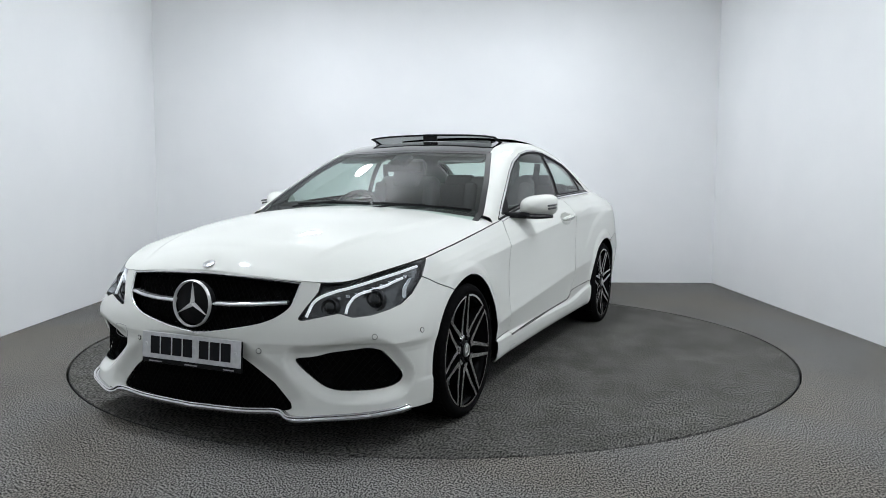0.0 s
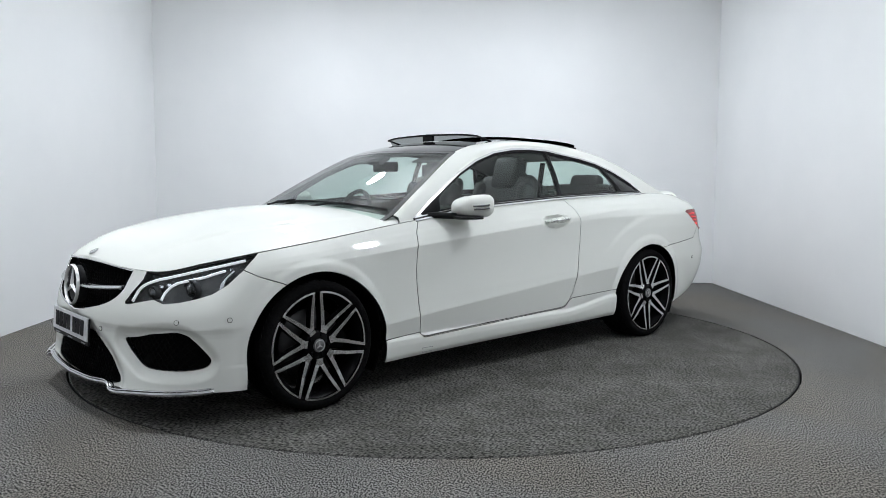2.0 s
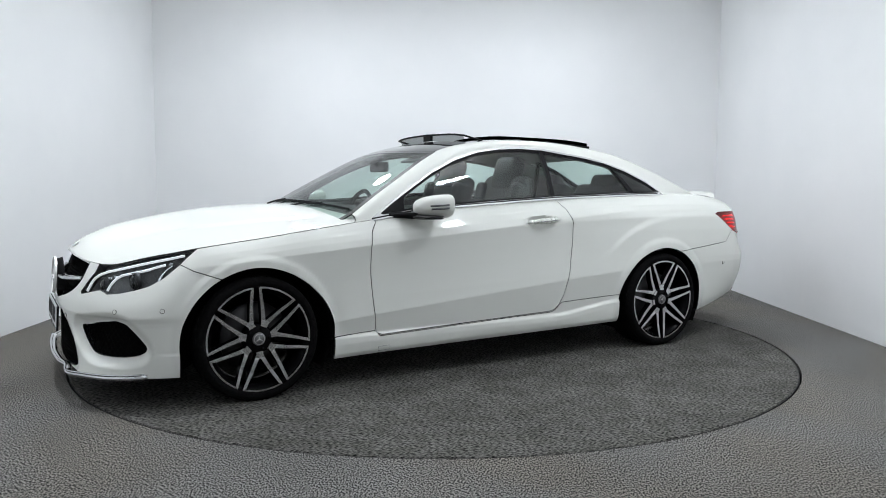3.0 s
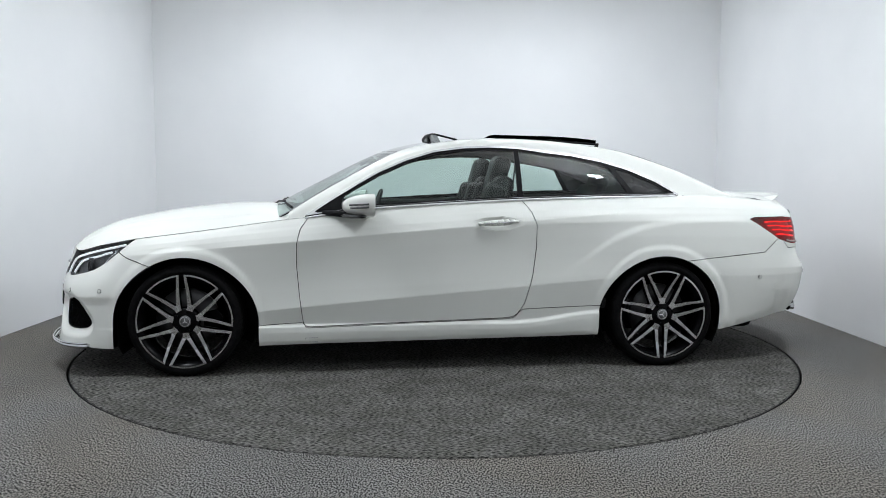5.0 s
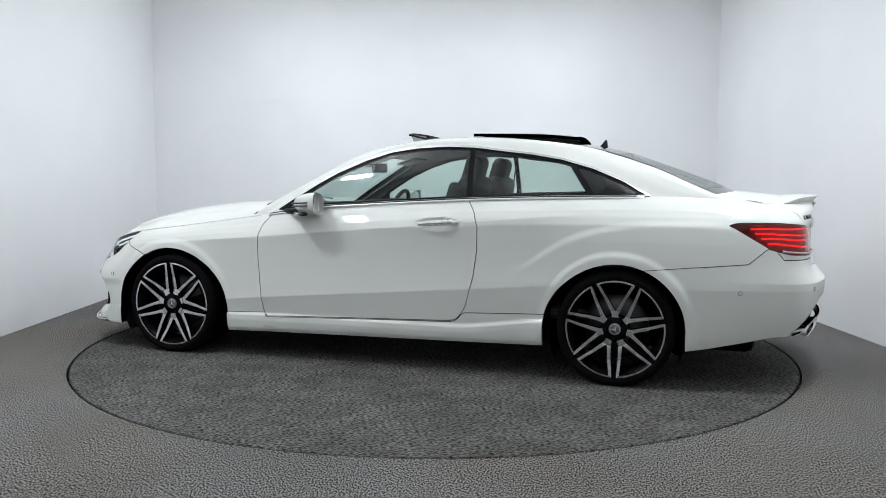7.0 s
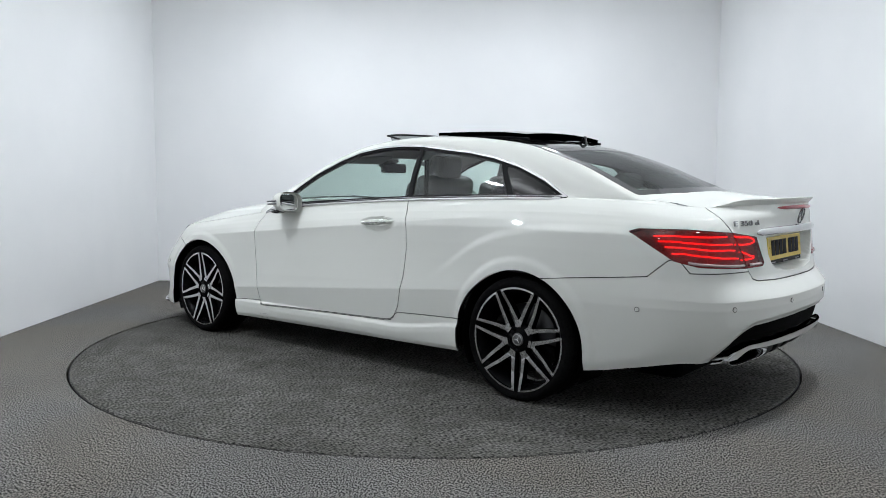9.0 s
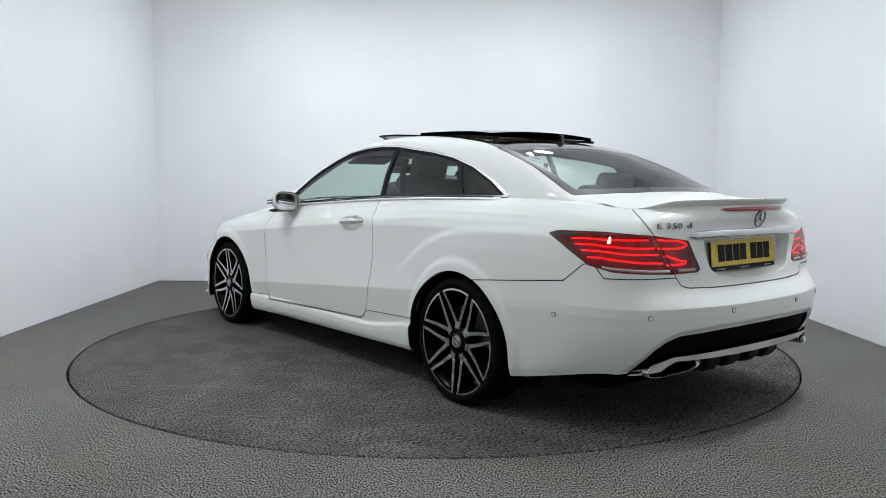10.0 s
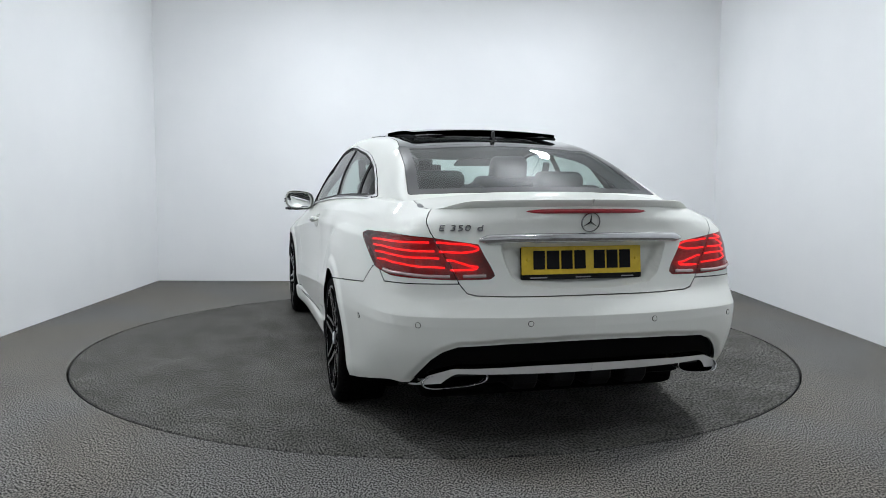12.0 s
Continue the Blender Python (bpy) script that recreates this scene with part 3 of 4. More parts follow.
    return [shell.build(name, mat, parents[0], label, depth), shell.mirrored().build(name, mat, parents[1], label, depth)]


def dent(shell, cx, cz, rx, rz, depth):
    """Presses an oval hollow into a panel."""
    r = np.hypot((shell.V[:, 0] - cx) / rx, (shell.V[:, 2] - cz) / rz)
    k = np.where(r < 1, (1 - r * r), 0)
    V = shell.V - shell.N * (depth * k)[:, None]
    N = shell.N.copy()
    N[:, 0] += np.where(r < 1, 2 * depth * (shell.V[:, 0] - cx) / rx ** 2, 0) * -1
    N[:, 2] += np.where(r < 1, 2 * depth * (shell.V[:, 2] - cz) / rz ** 2, 0) * -1
    return Shell(V, N, shell.T)


# ------------------------------------------------------------------ body panels
def body():
    skin = FLANK.outside(ARCHES)
    core = skin.outside(OPENINGS)
    core = pressed(pressed(core, FOG, .055, .030), INTAKE, .075, .030)
    # added black copy of the skin, so the shut lines and openings read dark
    core.moved(-.03).both().build("gap_backing", CAVITY, CAR, "added black sheet that darkens the gaps between the panels")
    nose, rest = core.inside(along("x", -1.2)).split(NOSE)
    rest = rest.joined(core.outside(along("x", -1.2)))
    nose.both().build("front_bumper", PAINT, CAR, depth=.05)
    tail_end = rest.outside(along("x", 1.3))
    rest = rest.inside(along("x", 1.3))
    lid, tail_end = tail_end.split(TRUNK)
    bumper, upper = tail_end.split(REAR_BUMPER)
    bumper = pressed(bumper, SLOT, .030, .014)
    bumper.both().build("rear_bumper", PAINT, CAR, depth=.04)
    sill, rest = rest.split(SILL, .002)
    pair("side_sill", PAINT, (CAR, CAR), sill, depth=.012)
    for sgn in (1, -1):
        seam = [(x, z) for x, z in ((-.842, .205), (-.772, .207), (-.770, .182), (-.838, .180), (-.842, .205))]
        ring = [tuple(on_skin(FLANK, "xz", x, z, -.0006)[0]) for x, z in seam]
        part("jack_cover", tube_bm(ring if sgn == 1 else flip(ring), .0014, 6), GREY_INK, CAR, "jacking point cover seam")
    door, rest = rest.split(DOOR)
    door = dent(door, .266, .852, .135, .042, .026)
    doors = pair("door", PAINT, (CAR, CAR), door, "white door with pull handle", depth=.02)
    fender, quarter = rest.cut(along("x", 0))
    pair("front_wing", PAINT, (CAR, CAR), fender, depth=.02)
    top = DECK.outside(along("x", 1.45))
    lid_top, strip = top.split(TRUNK_TOP)
    pair("rear_quarter_panel", PAINT, (CAR, CAR), quarter.joined(upper).joined(strip), depth=.02)
    boot = lid.joined(lid_top).both().build("boot_lid", PAINT, CAR, depth=.02)
    hood_line = area([(-3, -1), (-.955, -1), (-.952, -.80), (-.885, -.718), (-.955, -.50), (-1.0, -.25), (-1.014, 0), (-1.014, .02), (-3, 0.02)], "xy")
    hood, rest = DECK.inside(along("x", -.7)).split(hood_line)
    hood.both().build("bonnet", PAINT, CAR, depth=.02)
    # added black copy of the deck that darkens the bonnet's shut line
    DECK.inside(along("x", -.9)).moved(-.02).both().build("bonnet_gap_backing", CAVITY, CAR)
    corner, rest = rest.cut(along("y", -.705))
    pair("wing_corner", PAINT, (CAR, CAR), corner, depth=.01)
    scuttle = rest.moved(-.012)
    scuttle.both().build("scuttle", BLACK_PLASTIC, CAR, "black plastic scuttle under the windscreen")
    return doors, boot


def grille_net(name, shell, parent, sink, pitch, tilt, mat):
    """A lattice of thin bars behind an opening of the left half, mirrored to the right."""
    back = shell.moved(-sink)
    if name == "side_intake":
        pair(name + "_backing", CAVITY, (parent, parent), back)
    else:
        back.both().build(name + "_backing", CAVITY, parent)
    lo, hi = back.V.min(0), back.V.max(0)
    bm = bmesh.new()
    rows = int((hi[2] - lo[2]) / pitch)
    cols = int((hi[1] - lo[1]) / (pitch * tilt))
    ys, zs = back.V[:, 1], back.V[:, 2]

    def at(y, z):
        d = (ys - y) ** 2 + (zs - z) ** 2
        k = int(np.argmin(d))
        return d[k] < 0.008 ** 2, (back.V[k, 0] - 0.012, y, z)
    for i in range(rows + 1):
        z = lo[2] + i * pitch
        for j in range(cols + 1):
            y = lo[1] + (j + 0.5 * (i % 2)) * pitch * tilt
            for dy in (-0.5, 0.5):
                ok1, p = at(y, z)
                ok2, q = at(y + dy * pitch * tilt, z + pitch)
                if ok1 and ok2:
                    for s in (1, -1):
                        a, b = Vector((p[0], p[1] * s, p[2])), Vector((q[0], q[1] * s, q[2]))
                        d = (b - a).cross(Vector((1, 0, 0))).normalized() * 0.0016
                        v = [bm.verts.new(c) for c in (a + d, b + d, b - d, a - d)]
                        w = [bm.verts.new(c.co + Vector((-0.004, 0, 0))) for c in v]
                        for f in ((w[0], w[1], w[2], w[3]), (v[0], v[1], w[1], w[0]), (v[2], v[3], w[3], w[2])):
                            bm.faces.new(f)
    ob = part(name, bm, mat, parent)
    ob["kind"] = "stuff"
    return ob


def emblem(name, place, normal, r, parent, thick=0.008, mat=None):
    """A plain chrome ring with three tapering arms."""
    m = facing(place, normal)
    bm = lathe_bm([(r, 0), (r * .985, thick * .7), (r * .945, thick), (r * .91, thick * .4), (r * .91, 0)], 48, "z")
    for k in range(3):
        a = math.radians(90 + 120 * k)
        d, n = Vector((math.cos(a), math.sin(a), 0)), Vector((-math.sin(a), math.cos(a), 0))
        tip, root = d * r * .92, d * -.0
        c = bm.verts.new((0, 0, thick * 1.1))
        p, q, t = bm.verts.new(root + n * r * .105 + d * r * .06), bm.verts.new(root - n * r * .105 + d * r * .08), bm.verts.new(tip)
        ridge = bm.verts.new(tip * 0.9 + Vector((0, 0, thick * .5)))
        for f in ((c, p, ridge), (p, t, ridge), (c, ridge, q), (ridge, t, q)):
            bm.faces.new(f)
    bmesh.ops.transform(bm, matrix=m, verts=bm.verts)
    return part(name, bm, mat or BRIGHT, parent, "round chrome emblem", smooth=False)


def bars_text(name, parent, m, width, height, widths, mat, label):
    """Unreadable or private writing: plain dark bars of its size."""
    x = -width / 2
    total = sum(w for w, _ in widths)
    for w, on in widths:
        step = width * w / total
        if on:
            bm = box_bm((x + step / 2, 0, 0), (step * .86, height, .0016))
            bmesh.ops.transform(bm, matrix=m, verts=bm.verts)
            part(name, bm, mat, parent, label)
        x += step


# paler copy of the chrome, with bright reflections put into its base colour
BRIGHT = material("lightened_chrome", (0.82, 0.82, 0.82), 0.25, metal=0.45)
SATIN_DARK = material("brake_steel", (0.06, 0.06, 0.062), 0.4, metal=1)
# darker copy of the chrome, its dark reflections put into the base colour
BADGE = material("darkened_badge_chrome", (0.24, 0.24, 0.25), 0.18, metal=1)
PLATE_BARS = [(1, 1), (1.1, 1), (1, 1), (1, 1), (.5, 0), (1, 1), (1, 1), (1, 1)]
PLATE_WHITE = textured(material("plate_white", (0.55, 0.56, 0.57), 0.35), (0.5, 0.51, 0.52), (0.6, 0.61, 0.62), 40)
PLATE_YELLOW = textured(material("plate_yellow", (0.62, 0.44, 0.02), 0.35), (0.58, 0.40, 0.015), (0.66, 0.47, 0.025), 40)
INK = material("plate_ink", (0.010, 0.010, 0.012), 0.6, spec=0.1)
NET_BLACK = material("black_net", (0.005, 0.005, 0.005), 0.7, spec=0.03)
GREY_INK = material("grey_ink", (0.3, 0.3, 0.31), 0.5)
LAMP_DARK = textured(material("lamp_housing", (0.05, 0.05, 0.052), 0.35, metal=0.3), (0.055, 0.056, 0.058), (0.12, 0.122, 0.126), 30)
LAMP_GLOW = material("daytime_lamp", (0.85, 0.87, 0.9), 0.2, emit=(0.95, 0.98, 1.0), strength=0.5)
LAMP_CLEAR = material("reflector", (0.75, 0.76, 0.78), 0.12, metal=1)
RED_LENS = clear("red_lens", (0.50, 0.018, 0.03))
# red raised to put the strips' spread glow into the housing's colour
RED_BODY = textured(material("red_housing", (0.4, 0.014, 0.02), 0.3), (0.20, 0.007, 0.012), (0.40, 0.014, 0.024), 45)
RED_GLOW = material("tail_glow", (0.6, 0.01, 0.02), 0.3, emit=(1.0, 0.02, 0.035), strength=2.6)
RED_STOP = material("stop_lens", (0.34, 0.010, 0.02), 0.3, coat=0.5)
TAIL_CLEAR = material("reversing_lens", (0.42, 0.30, 0.30), 0.2)
LEATHER = textured(material("dark_leather", (0.03, 0.031, 0.033), 0.5), (0.02, 0.0205, 0.0215), (0.032, 0.0325, 0.034), 90, bump=0.15, distance=0.001)
HEADLINER = textured(material("headliner", (0.16, 0.165, 0.165), 0.9), (0.14, 0.145, 0.145), (0.18, 0.185, 0.185), 200, bump=0.1)
MIRROR = material("mirror_glass", (0.8, 0.82, 0.82), 0.02, metal=1)
NET = clear("fine_net", (0.35, 0.36, 0.36), 0.3, 0.5)


def plate(name, place, normal, mat, label):
    m = facing(place, normal)
    bm = box_bm((0, 0, .006), (.52, .111, .006), .0025)
    bmesh.ops.transform(bm, matrix=m, verts=bm.verts)
    face = part(name, bm, mat, CAR, label)
    bm = box_bm((0, -.012, 0), (.525, .128, .010), .003)
    bmesh.ops.transform(bm, matrix=m, verts=bm.verts)
    part("plate_holder", bm, BLACK_PLASTIC, face, "black plastic plate holder")
    bars_text("lettering", face, m @ Matrix.Translation((0, .002, .0102)), .43, .074, PLATE_BARS, INK, "plain dark bar")
    bars_text("small_print", face, m @ Matrix.Translation((0, -.068, .0055)), .46, .005, [(1.2, 1), (1.6, 0), (1.1, 1), (1.8, 0), (.9, 1)], GREY_INK, "small grey bar")
    for s in (-1, 1):
        bm = lathe_bm([(.0005, .0035), (.005, .003), (.007, 0)], 12, "z")
        bmesh.ops.transform(bm, matrix=m @ Matrix.Translation((s * .235, .004, .009)), verts=bm.verts)
        part("screw_cap", bm, mat, face)
    return face


def sensor(place, normal):
    m = facing(place, normal)
    bm = lathe_bm([(.0115, .0), (.0115, .0022), (.0095, .0024)], 20, "z")
    bmesh.ops.transform(bm, matrix=m, verts=bm.verts)
    ring = part("parking_sensor", bm, BLACK_PLASTIC, CAR, "small round parking sensor")
    bm = lathe_bm([(.0005, .0028), (.0085, .0026), (.0095, .0012)], 20, "z")
    bmesh.ops.transform(bm, matrix=m, verts=bm.verts)
    part("cap", bm, PAINT, ring)


def front_end():
    surf = FLANK.outside(ARCHES)
    net = surf.inside(GRILLE)
    grille = grille_net("grille_mesh", net, CAR, .05, .016, 1.5, NET_BLACK)
    # chrome surround
    rim = [(.0, .467), (-.08, .475), (-.166, .490), (-.292, .515), (-.365, .541), (-.408, .570), (-.430, .60), (-.447, .684)]
    left = [(p[0] + .002, p[1], p[2]) for p in skin_path(surf.inside(along("x", -2.1)), "yz", rim, 60, .004)]
    left = [(p[0], min(p[1], 0), p[2]) for p in left]
    part("grille_surround", tube_bm(left[::-1] + flip(left[1:]), .006), CHROME, grille, "chrome grille surround", True)
    top = skin_path(surf.inside(along("x", -2.1)), "yz", [(-.447, .684), (-.36, .693), (-.2, .702), (0, .709)], 40, .006)
    part("grille_lip", tube_bm(top + flip(top[::-1][1:]), .004), CHROME, grille, "", True)
    for s in (-1, 1):
        path = [(-2.318, s * .09, .592), (-2.312, s * .2, .594), (-2.285, s * .31, .599), (-2.245, s * .408, .606)]
        part("louvre", tube_bm([tuple(p) for p in spline(path, 16)], .011, 10, flat=.8), SATIN, grille, "satin silver louvre", True)
        part("louvre_base", tube_bm([(p[0] + .018, p[1], p[2]) for p in map(tuple, spline(path, 16))], .018, 8, flat=.7), GLOSS_BLACK, grille, "", True)
    bm = lathe_bm([(.0005, 0.0), (.085, -.004), (.092, .03)], 40, "x")
    bmesh.ops.translate(bm, verts=bm.verts, vec=(-2.325, 0, .588))
    part("emblem_base", bm, BLACK_PLASTIC, grille, "", True)
    emblem("emblem", (-2.332, 0, .588), (-1, 0, .08), .099, grille, .014)
    p, n = on_skin(DECK, "xy", -2.226, -.003)
    bm = lathe_bm([(.0005, .003), (.021, .003), (.028, 0)], 28, "z")
    bmesh.ops.transform(bm, matrix=facing((p[0] - .002, 0, p[2] + .001), (-.45, 0, .89), (0, 1, 0)), verts=bm.verts)
    part("bonnet_badge", bm, SATIN, CAR, "small round silver badge", True)
    grille_net("lower_grille", surf.inside(INTAKE), CAR, .05, .018, 1.4, NET_BLACK)
    fog = surf.inside(FOG)
    grille_net("side_intake", fog, CAR, .055, .018, 1.5, NET_BLACK)
    # bright strip along the front lip
    lip = [(-2.03, -.842, .190), (-2.10, -.808, .186), (-2.20, -.722, .182), (-2.29, -.575, .176), (-2.325, -.50, .172), (-2.336, -.462, .178), (-2.332, -.41, .196), (-2.352, -.25, .186), (-2.362, 0, .180)]
    path = [tuple(p) for p in spline(lip, 60)]
    part("lip_trim", tube_bm(path + flip(path[::-1][1:]), .006, 8, flat=.6), CHROME, CAR, "chrome strip along the front lip", True)
    blade = [tuple(p) for p in spline([(x + .012, y, z - .014) for x, y, z in lip], 60)]
    part("lip_blade", tube_bm(blade + flip(blade[::-1][1:]), .017, 10, flat=.75), CHROME, CAR, "chrome front splitter blade", True)
    plate("front_plate", (-2.346, 0, .401), (-1, 0, .06), PLATE_WHITE, "white front number plate with dark bars")
    for x, y, z in ((-2.304, -.308, .415), (-2.146, -.755, .48), (-1.942, -.858, .485)):
        p, n = on_skin(surf.inside(along("x", -1.7)), "bz", x - y - .8, z)
        sensor(p, n)
        sensor((p[0], -p[1], p[2]), (n[0], -n[1], n[2]))
    # tow-eye cover
    ring = skin_path(surf.inside(along("x", -2.0)), "yz", [(-.42, .455), (-.50, .455), (-.515, .43), (-.505, .405), (-.43, .40), (-.41, .425), (-.42, .455)], 40, -.0004)
    part("tow_eye_cover", tube_bm(flip(ring), .0014, 6), GREY_INK, CAR, "round tow-eye cover seam")
    headlamps(surf)


def headlamps(surf):
    lens = surf.inside(HEADLAMP)
    lens_front = surf.inside(FRONT_END)
    for s in (1, -1):
        put = (lambda q: q) if s == 1 else flip
        sh = lens if s == 1 else lens.mirrored()
        ob = sh.build("headlamp", LENS, CAR, "clear headlamp with dark housing", depth=.004)
        sh.moved(-.045).build("housing", LAMP_DARK, ob, "dark lamp housing", depth=-.042)
        up = skin_path(lens_front, "bz", [(-2.55, .556), (-2.50, .615), (-2.41, .648), (-2.25, .676), (-2.02, .712), (-1.84, .742)], 50, .016)
        part("light_strip", tube_bm(put(up), .0065, 8), LAMP_GLOW, ob, "white daytime light strip", True)
        mid = skin_path(lens_front, "bz", [(-2.335, .572), (-2.315, .605), (-2.27, .636), (-2.2, .655), (-2.08, .672), (-1.95, .70)], 40, .02)
        part("light_strip", tube_bm(put(mid), .006, 8), LAMP_GLOW, ob, "", True)
        trim = skin_path(lens_front, "bz", [(-2.56, .545), (-2.45, .556), (-2.36, .574), (-2.3, .56), (-2.15, .572), (-2.0, .602), (-1.87, .675)], 50, .03)
        part("trim", tube_bm(put(trim), .006, 8), LAMP_DARK, ob, "", True)
        for b, z, r in ((-2.42, .600, .034), (-2.15, .625, .043)):
            p, n = on_skin(lens_front, "bz", b, z, .035)
            p, n = put([tuple(p)])[0], put([tuple(n)])[0]
            ahead = Vector((-1, n[1] * .35, .05))
            bm = lathe_bm([(.0005, .016), (r * .45, .013), (r * .78, .002), (r * .82, -.012)], 28, "z")
            bmesh.ops.transform(bm, matrix=facing(p, ahead), verts=bm.verts)
            part("projector", bm, GLOSS_BLACK, ob, "round projector lens", True)
            bm = lathe_bm([(r * .82, -.01), (r * .9, .004), (r * 1.05, .006), (r * 1.15, -.02)], 28, "z")
            bmesh.ops.transform(bm, matrix=facing(p, ahead), verts=bm.verts)
            part("projector_ring", bm, SATIN_DARK, ob, "", True)
        for k in range(9):
            b = -2.36 + k * .055
            p, n = on_skin(lens_front, "bz", b, .632 + .0095 * k, .03)
            p = put([tuple(p)])[0]
            part("led_cell", box_bm(p, (.018, .018, .014), .003), LAMP_CLEAR, ob)
        fin = skin_path(lens_front, "bz", [(-1.96, .62), (-1.95, .66), (-1.90, .70)], 12, .022)
        part("side_reflector", tube_bm(put(fin), .012, 6, flat=.4), LAMP_CLEAR, ob, "", True)


def rear_end(boot):
    surf = FLANK.outside(ARCHES)
    lens = surf.inside(TAIL)
    back = surf.inside(REAR_END)
    outer, inner = lens.split(TRUNK, .0015)[::-1]
    for s in (1, -1):
        put = (lambda q: q) if s == 1 else flip
        for sh, host, rows in ((outer, CAR, ((1.93, .862, 2.385, .860), (1.95, .838, 2.42, .825), (1.985, .812, 2.445, .797), (2.02, .785, 2.475, .760))),
                               (inner, CAR, ())):
            q = sh if s == 1 else sh.mirrored()
            ob = q.build("tail_lamp" if rows else "boot_tail_lamp", RED_LENS, host, "red tail lamp with glowing strips", depth=.004)
            q.moved(-.03).build("housing", RED_BODY, ob, "red housing, brightened in colour for the strips' glow", depth=-.028)
            for a0, z0, a1, z1 in rows:
                line = skin_path(back, "az", [(a0, z0), (a0 * .8 + a1 * .2, z0 * .85 + z1 * .15 + .003), ((a0 + a1) / 2, (z0 + z1) / 2), (a1, z1)], 30, .012)
                part("glow_strip", tube_bm(put(line), .0042, 8), RED_GLOW, ob, "glowing red strip", True)
            if not rows:
                for z, d in ((.842, 1), (.772, -1)):
                    loop = [(2.42 if d > 0 else 2.48, z + .018), (2.52, z + .018 - .004), (2.60, z + .006 * d), (2.625, z - .008), (2.60, z - .018), (2.52, z - .020), (2.44 if d > 0 else 2.50, z - .02)]
                    line = skin_path(back, "az", loop, 40, .012)
                    part("glow_strip", tube_bm(put(line), .0045, 8), RED_GLOW, ob, "glowing red strip", True)
                low = skin_path(back, "az", [(2.56, .728), (2.665, .731)], 10, -.001)
            else:
                low = skin_path(back, "az", [(2.11, .746), (2.22, .737), (2.50, .727)], 24, -.001)
            part("reversing_strip", tube_bm(put(low), .008, 8, flat=.8), TAIL_CLEAR, ob, "pale reversing strip", True)
            for i in range(2, len(low) - 1, 3):
                part("strip_rib", box_bm(put([low[i]])[0], (.004, .004, .018)), RED_BODY, ob)
    # spoiler lip
    E = spline(EDGE, 400)
    E = E[(E[:, 0] > 2.09)]
    N = np.stack([-np.gradient(E[:, 1]), np.gradient(E[:, 0])], 1)
    N = -N / np.linalg.norm(N, axis=1, keepdims=True)
    t = ramp01(np.linspace(0, 1, len(E)), 0, .3)[:, None]
    rows = []
    for out, up in ((-.11, .012), (-.06, .020), (-.02, .028), (.016, .034), (.020, .030), (.012, .018), (-.004, .002), (-.012, -.016), (-.016, -.03)):
        p = E.copy()
        p[:, :2] += N * out * (.1 + .9 * t)
        p[:, 2] = E[:, 2] + (up - .004 if up > 0 else up) * t[:, 0]
        rows.append(p)
    S = Shell.grid(np.stack(rows, 1))
    S.N *= -1
    S.T = S.T[:, ::-1]
    S.both().build("spoiler", PAINT, boot, "white boot spoiler lip")
    stop = [tuple(p) for p in spline([(2.276, -.268, .978), (2.316, -.16, .981), (2.335, 0, .982)], 30)]
    part("stop_lamp", tube_bm(stop + flip(stop[::-1][1:]), .012, 10, flat=.75), RED_STOP, boot, "long dark red high-level stop lamp", True)
    bar = skin_path(back, "yz", [(-.438, .868), (-.38, .873), (-.2, .878), (0, .879)], 40, -.006)
    part("chrome_bar", tube_bm(bar + flip(bar[::-1][1:]), [.003 + .007 * min(1, i / 10, (78 - i) / 10) for i in range(79)], 10, flat=1.9), CHROME, boot, "chrome bar over the plate", True)
    bm = box_bm((2.268, 0, .858), (.02, .05, .014), .004)
    part("boot_camera", bm, GLOSS_BLACK, boot)
    rec = surf.inside(RECESS)
    k = np.clip(-RECESS(rec.V) / .026, 0, 1)
    k = k * k * (3 - 2 * k)
    dish = rec.V.copy()
    dish[:, 0] += (2.234 - dish[:, 0]) * k
    refreshed(Shell(dish, rec.N, rec.T)).both().build("plate_recess", PAINT, boot)
    plate("rear_plate", (2.252, 0, .783), (1, 0, .10), PLATE_YELLOW, "yellow rear number plate with dark bars")
    p, n = on_skin(back, "yz", -.004, .940, -.002)
    emblem("boot_emblem", (p[0], 0, p[2]), (n[0], 0, n[2]), .040, boot, .007, BADGE)
    # model badge
    cu = bpy.data.curves.new("badge", "FONT")
    cu.body, cu.size, cu.extrude, cu.space_character = "E 350 d", .038, .004, 1.15
    tmp = new("badge", cu)
    me = bpy.data.meshes.new_from_object(tmp)
    bpy.data.objects.remove(tmp)
    bm = bmesh.new()
    bm.from_mesh(me)
    xs = [v.co.x for v in bm.verts]
    span = max(xs) - min(xs)
    mid = min(xs) + span / 2
    line = spline([on_skin(back, "az", a, .915)[0] for a in np.linspace(2.425, 2.64, 5)], 101)
    low, n = on_skin(back, "az", 2.53, .89)
    rise = (on_skin(back, "az", 2.53, .94)[0] - low).normalized()
    for v in bm.verts:
        u = (v.co.x - min(xs)) / span * 100
        k = min(int(u), 99)
        v.co = Vector(line[k] + (line[k + 1] - line[k]) * (u - k)) + rise * (v.co.y * .9 - .013) + n * (.006 + v.co.z)
    part("model_badge", bm, BADGE, boot, "chrome letters E 350 d")
    # black slot, bright strip and diffuser
    slot = surf.inside(SLOT)
    grille_net("rear_grille", slot, CAR, .03, .014, 1.3, NET_BLACK)
    val = surf.inside(VALANCE)
    strip, low = val.cut(lambda V: .386 - .030 - .11 * ramp01(np.abs(V[:, 1]), .52, .66) - V[:, 2])
    strip.moved(.006).both().build("rear_trim", BRIGHT, CAR, "bright strip above the exhausts", depth=.012)
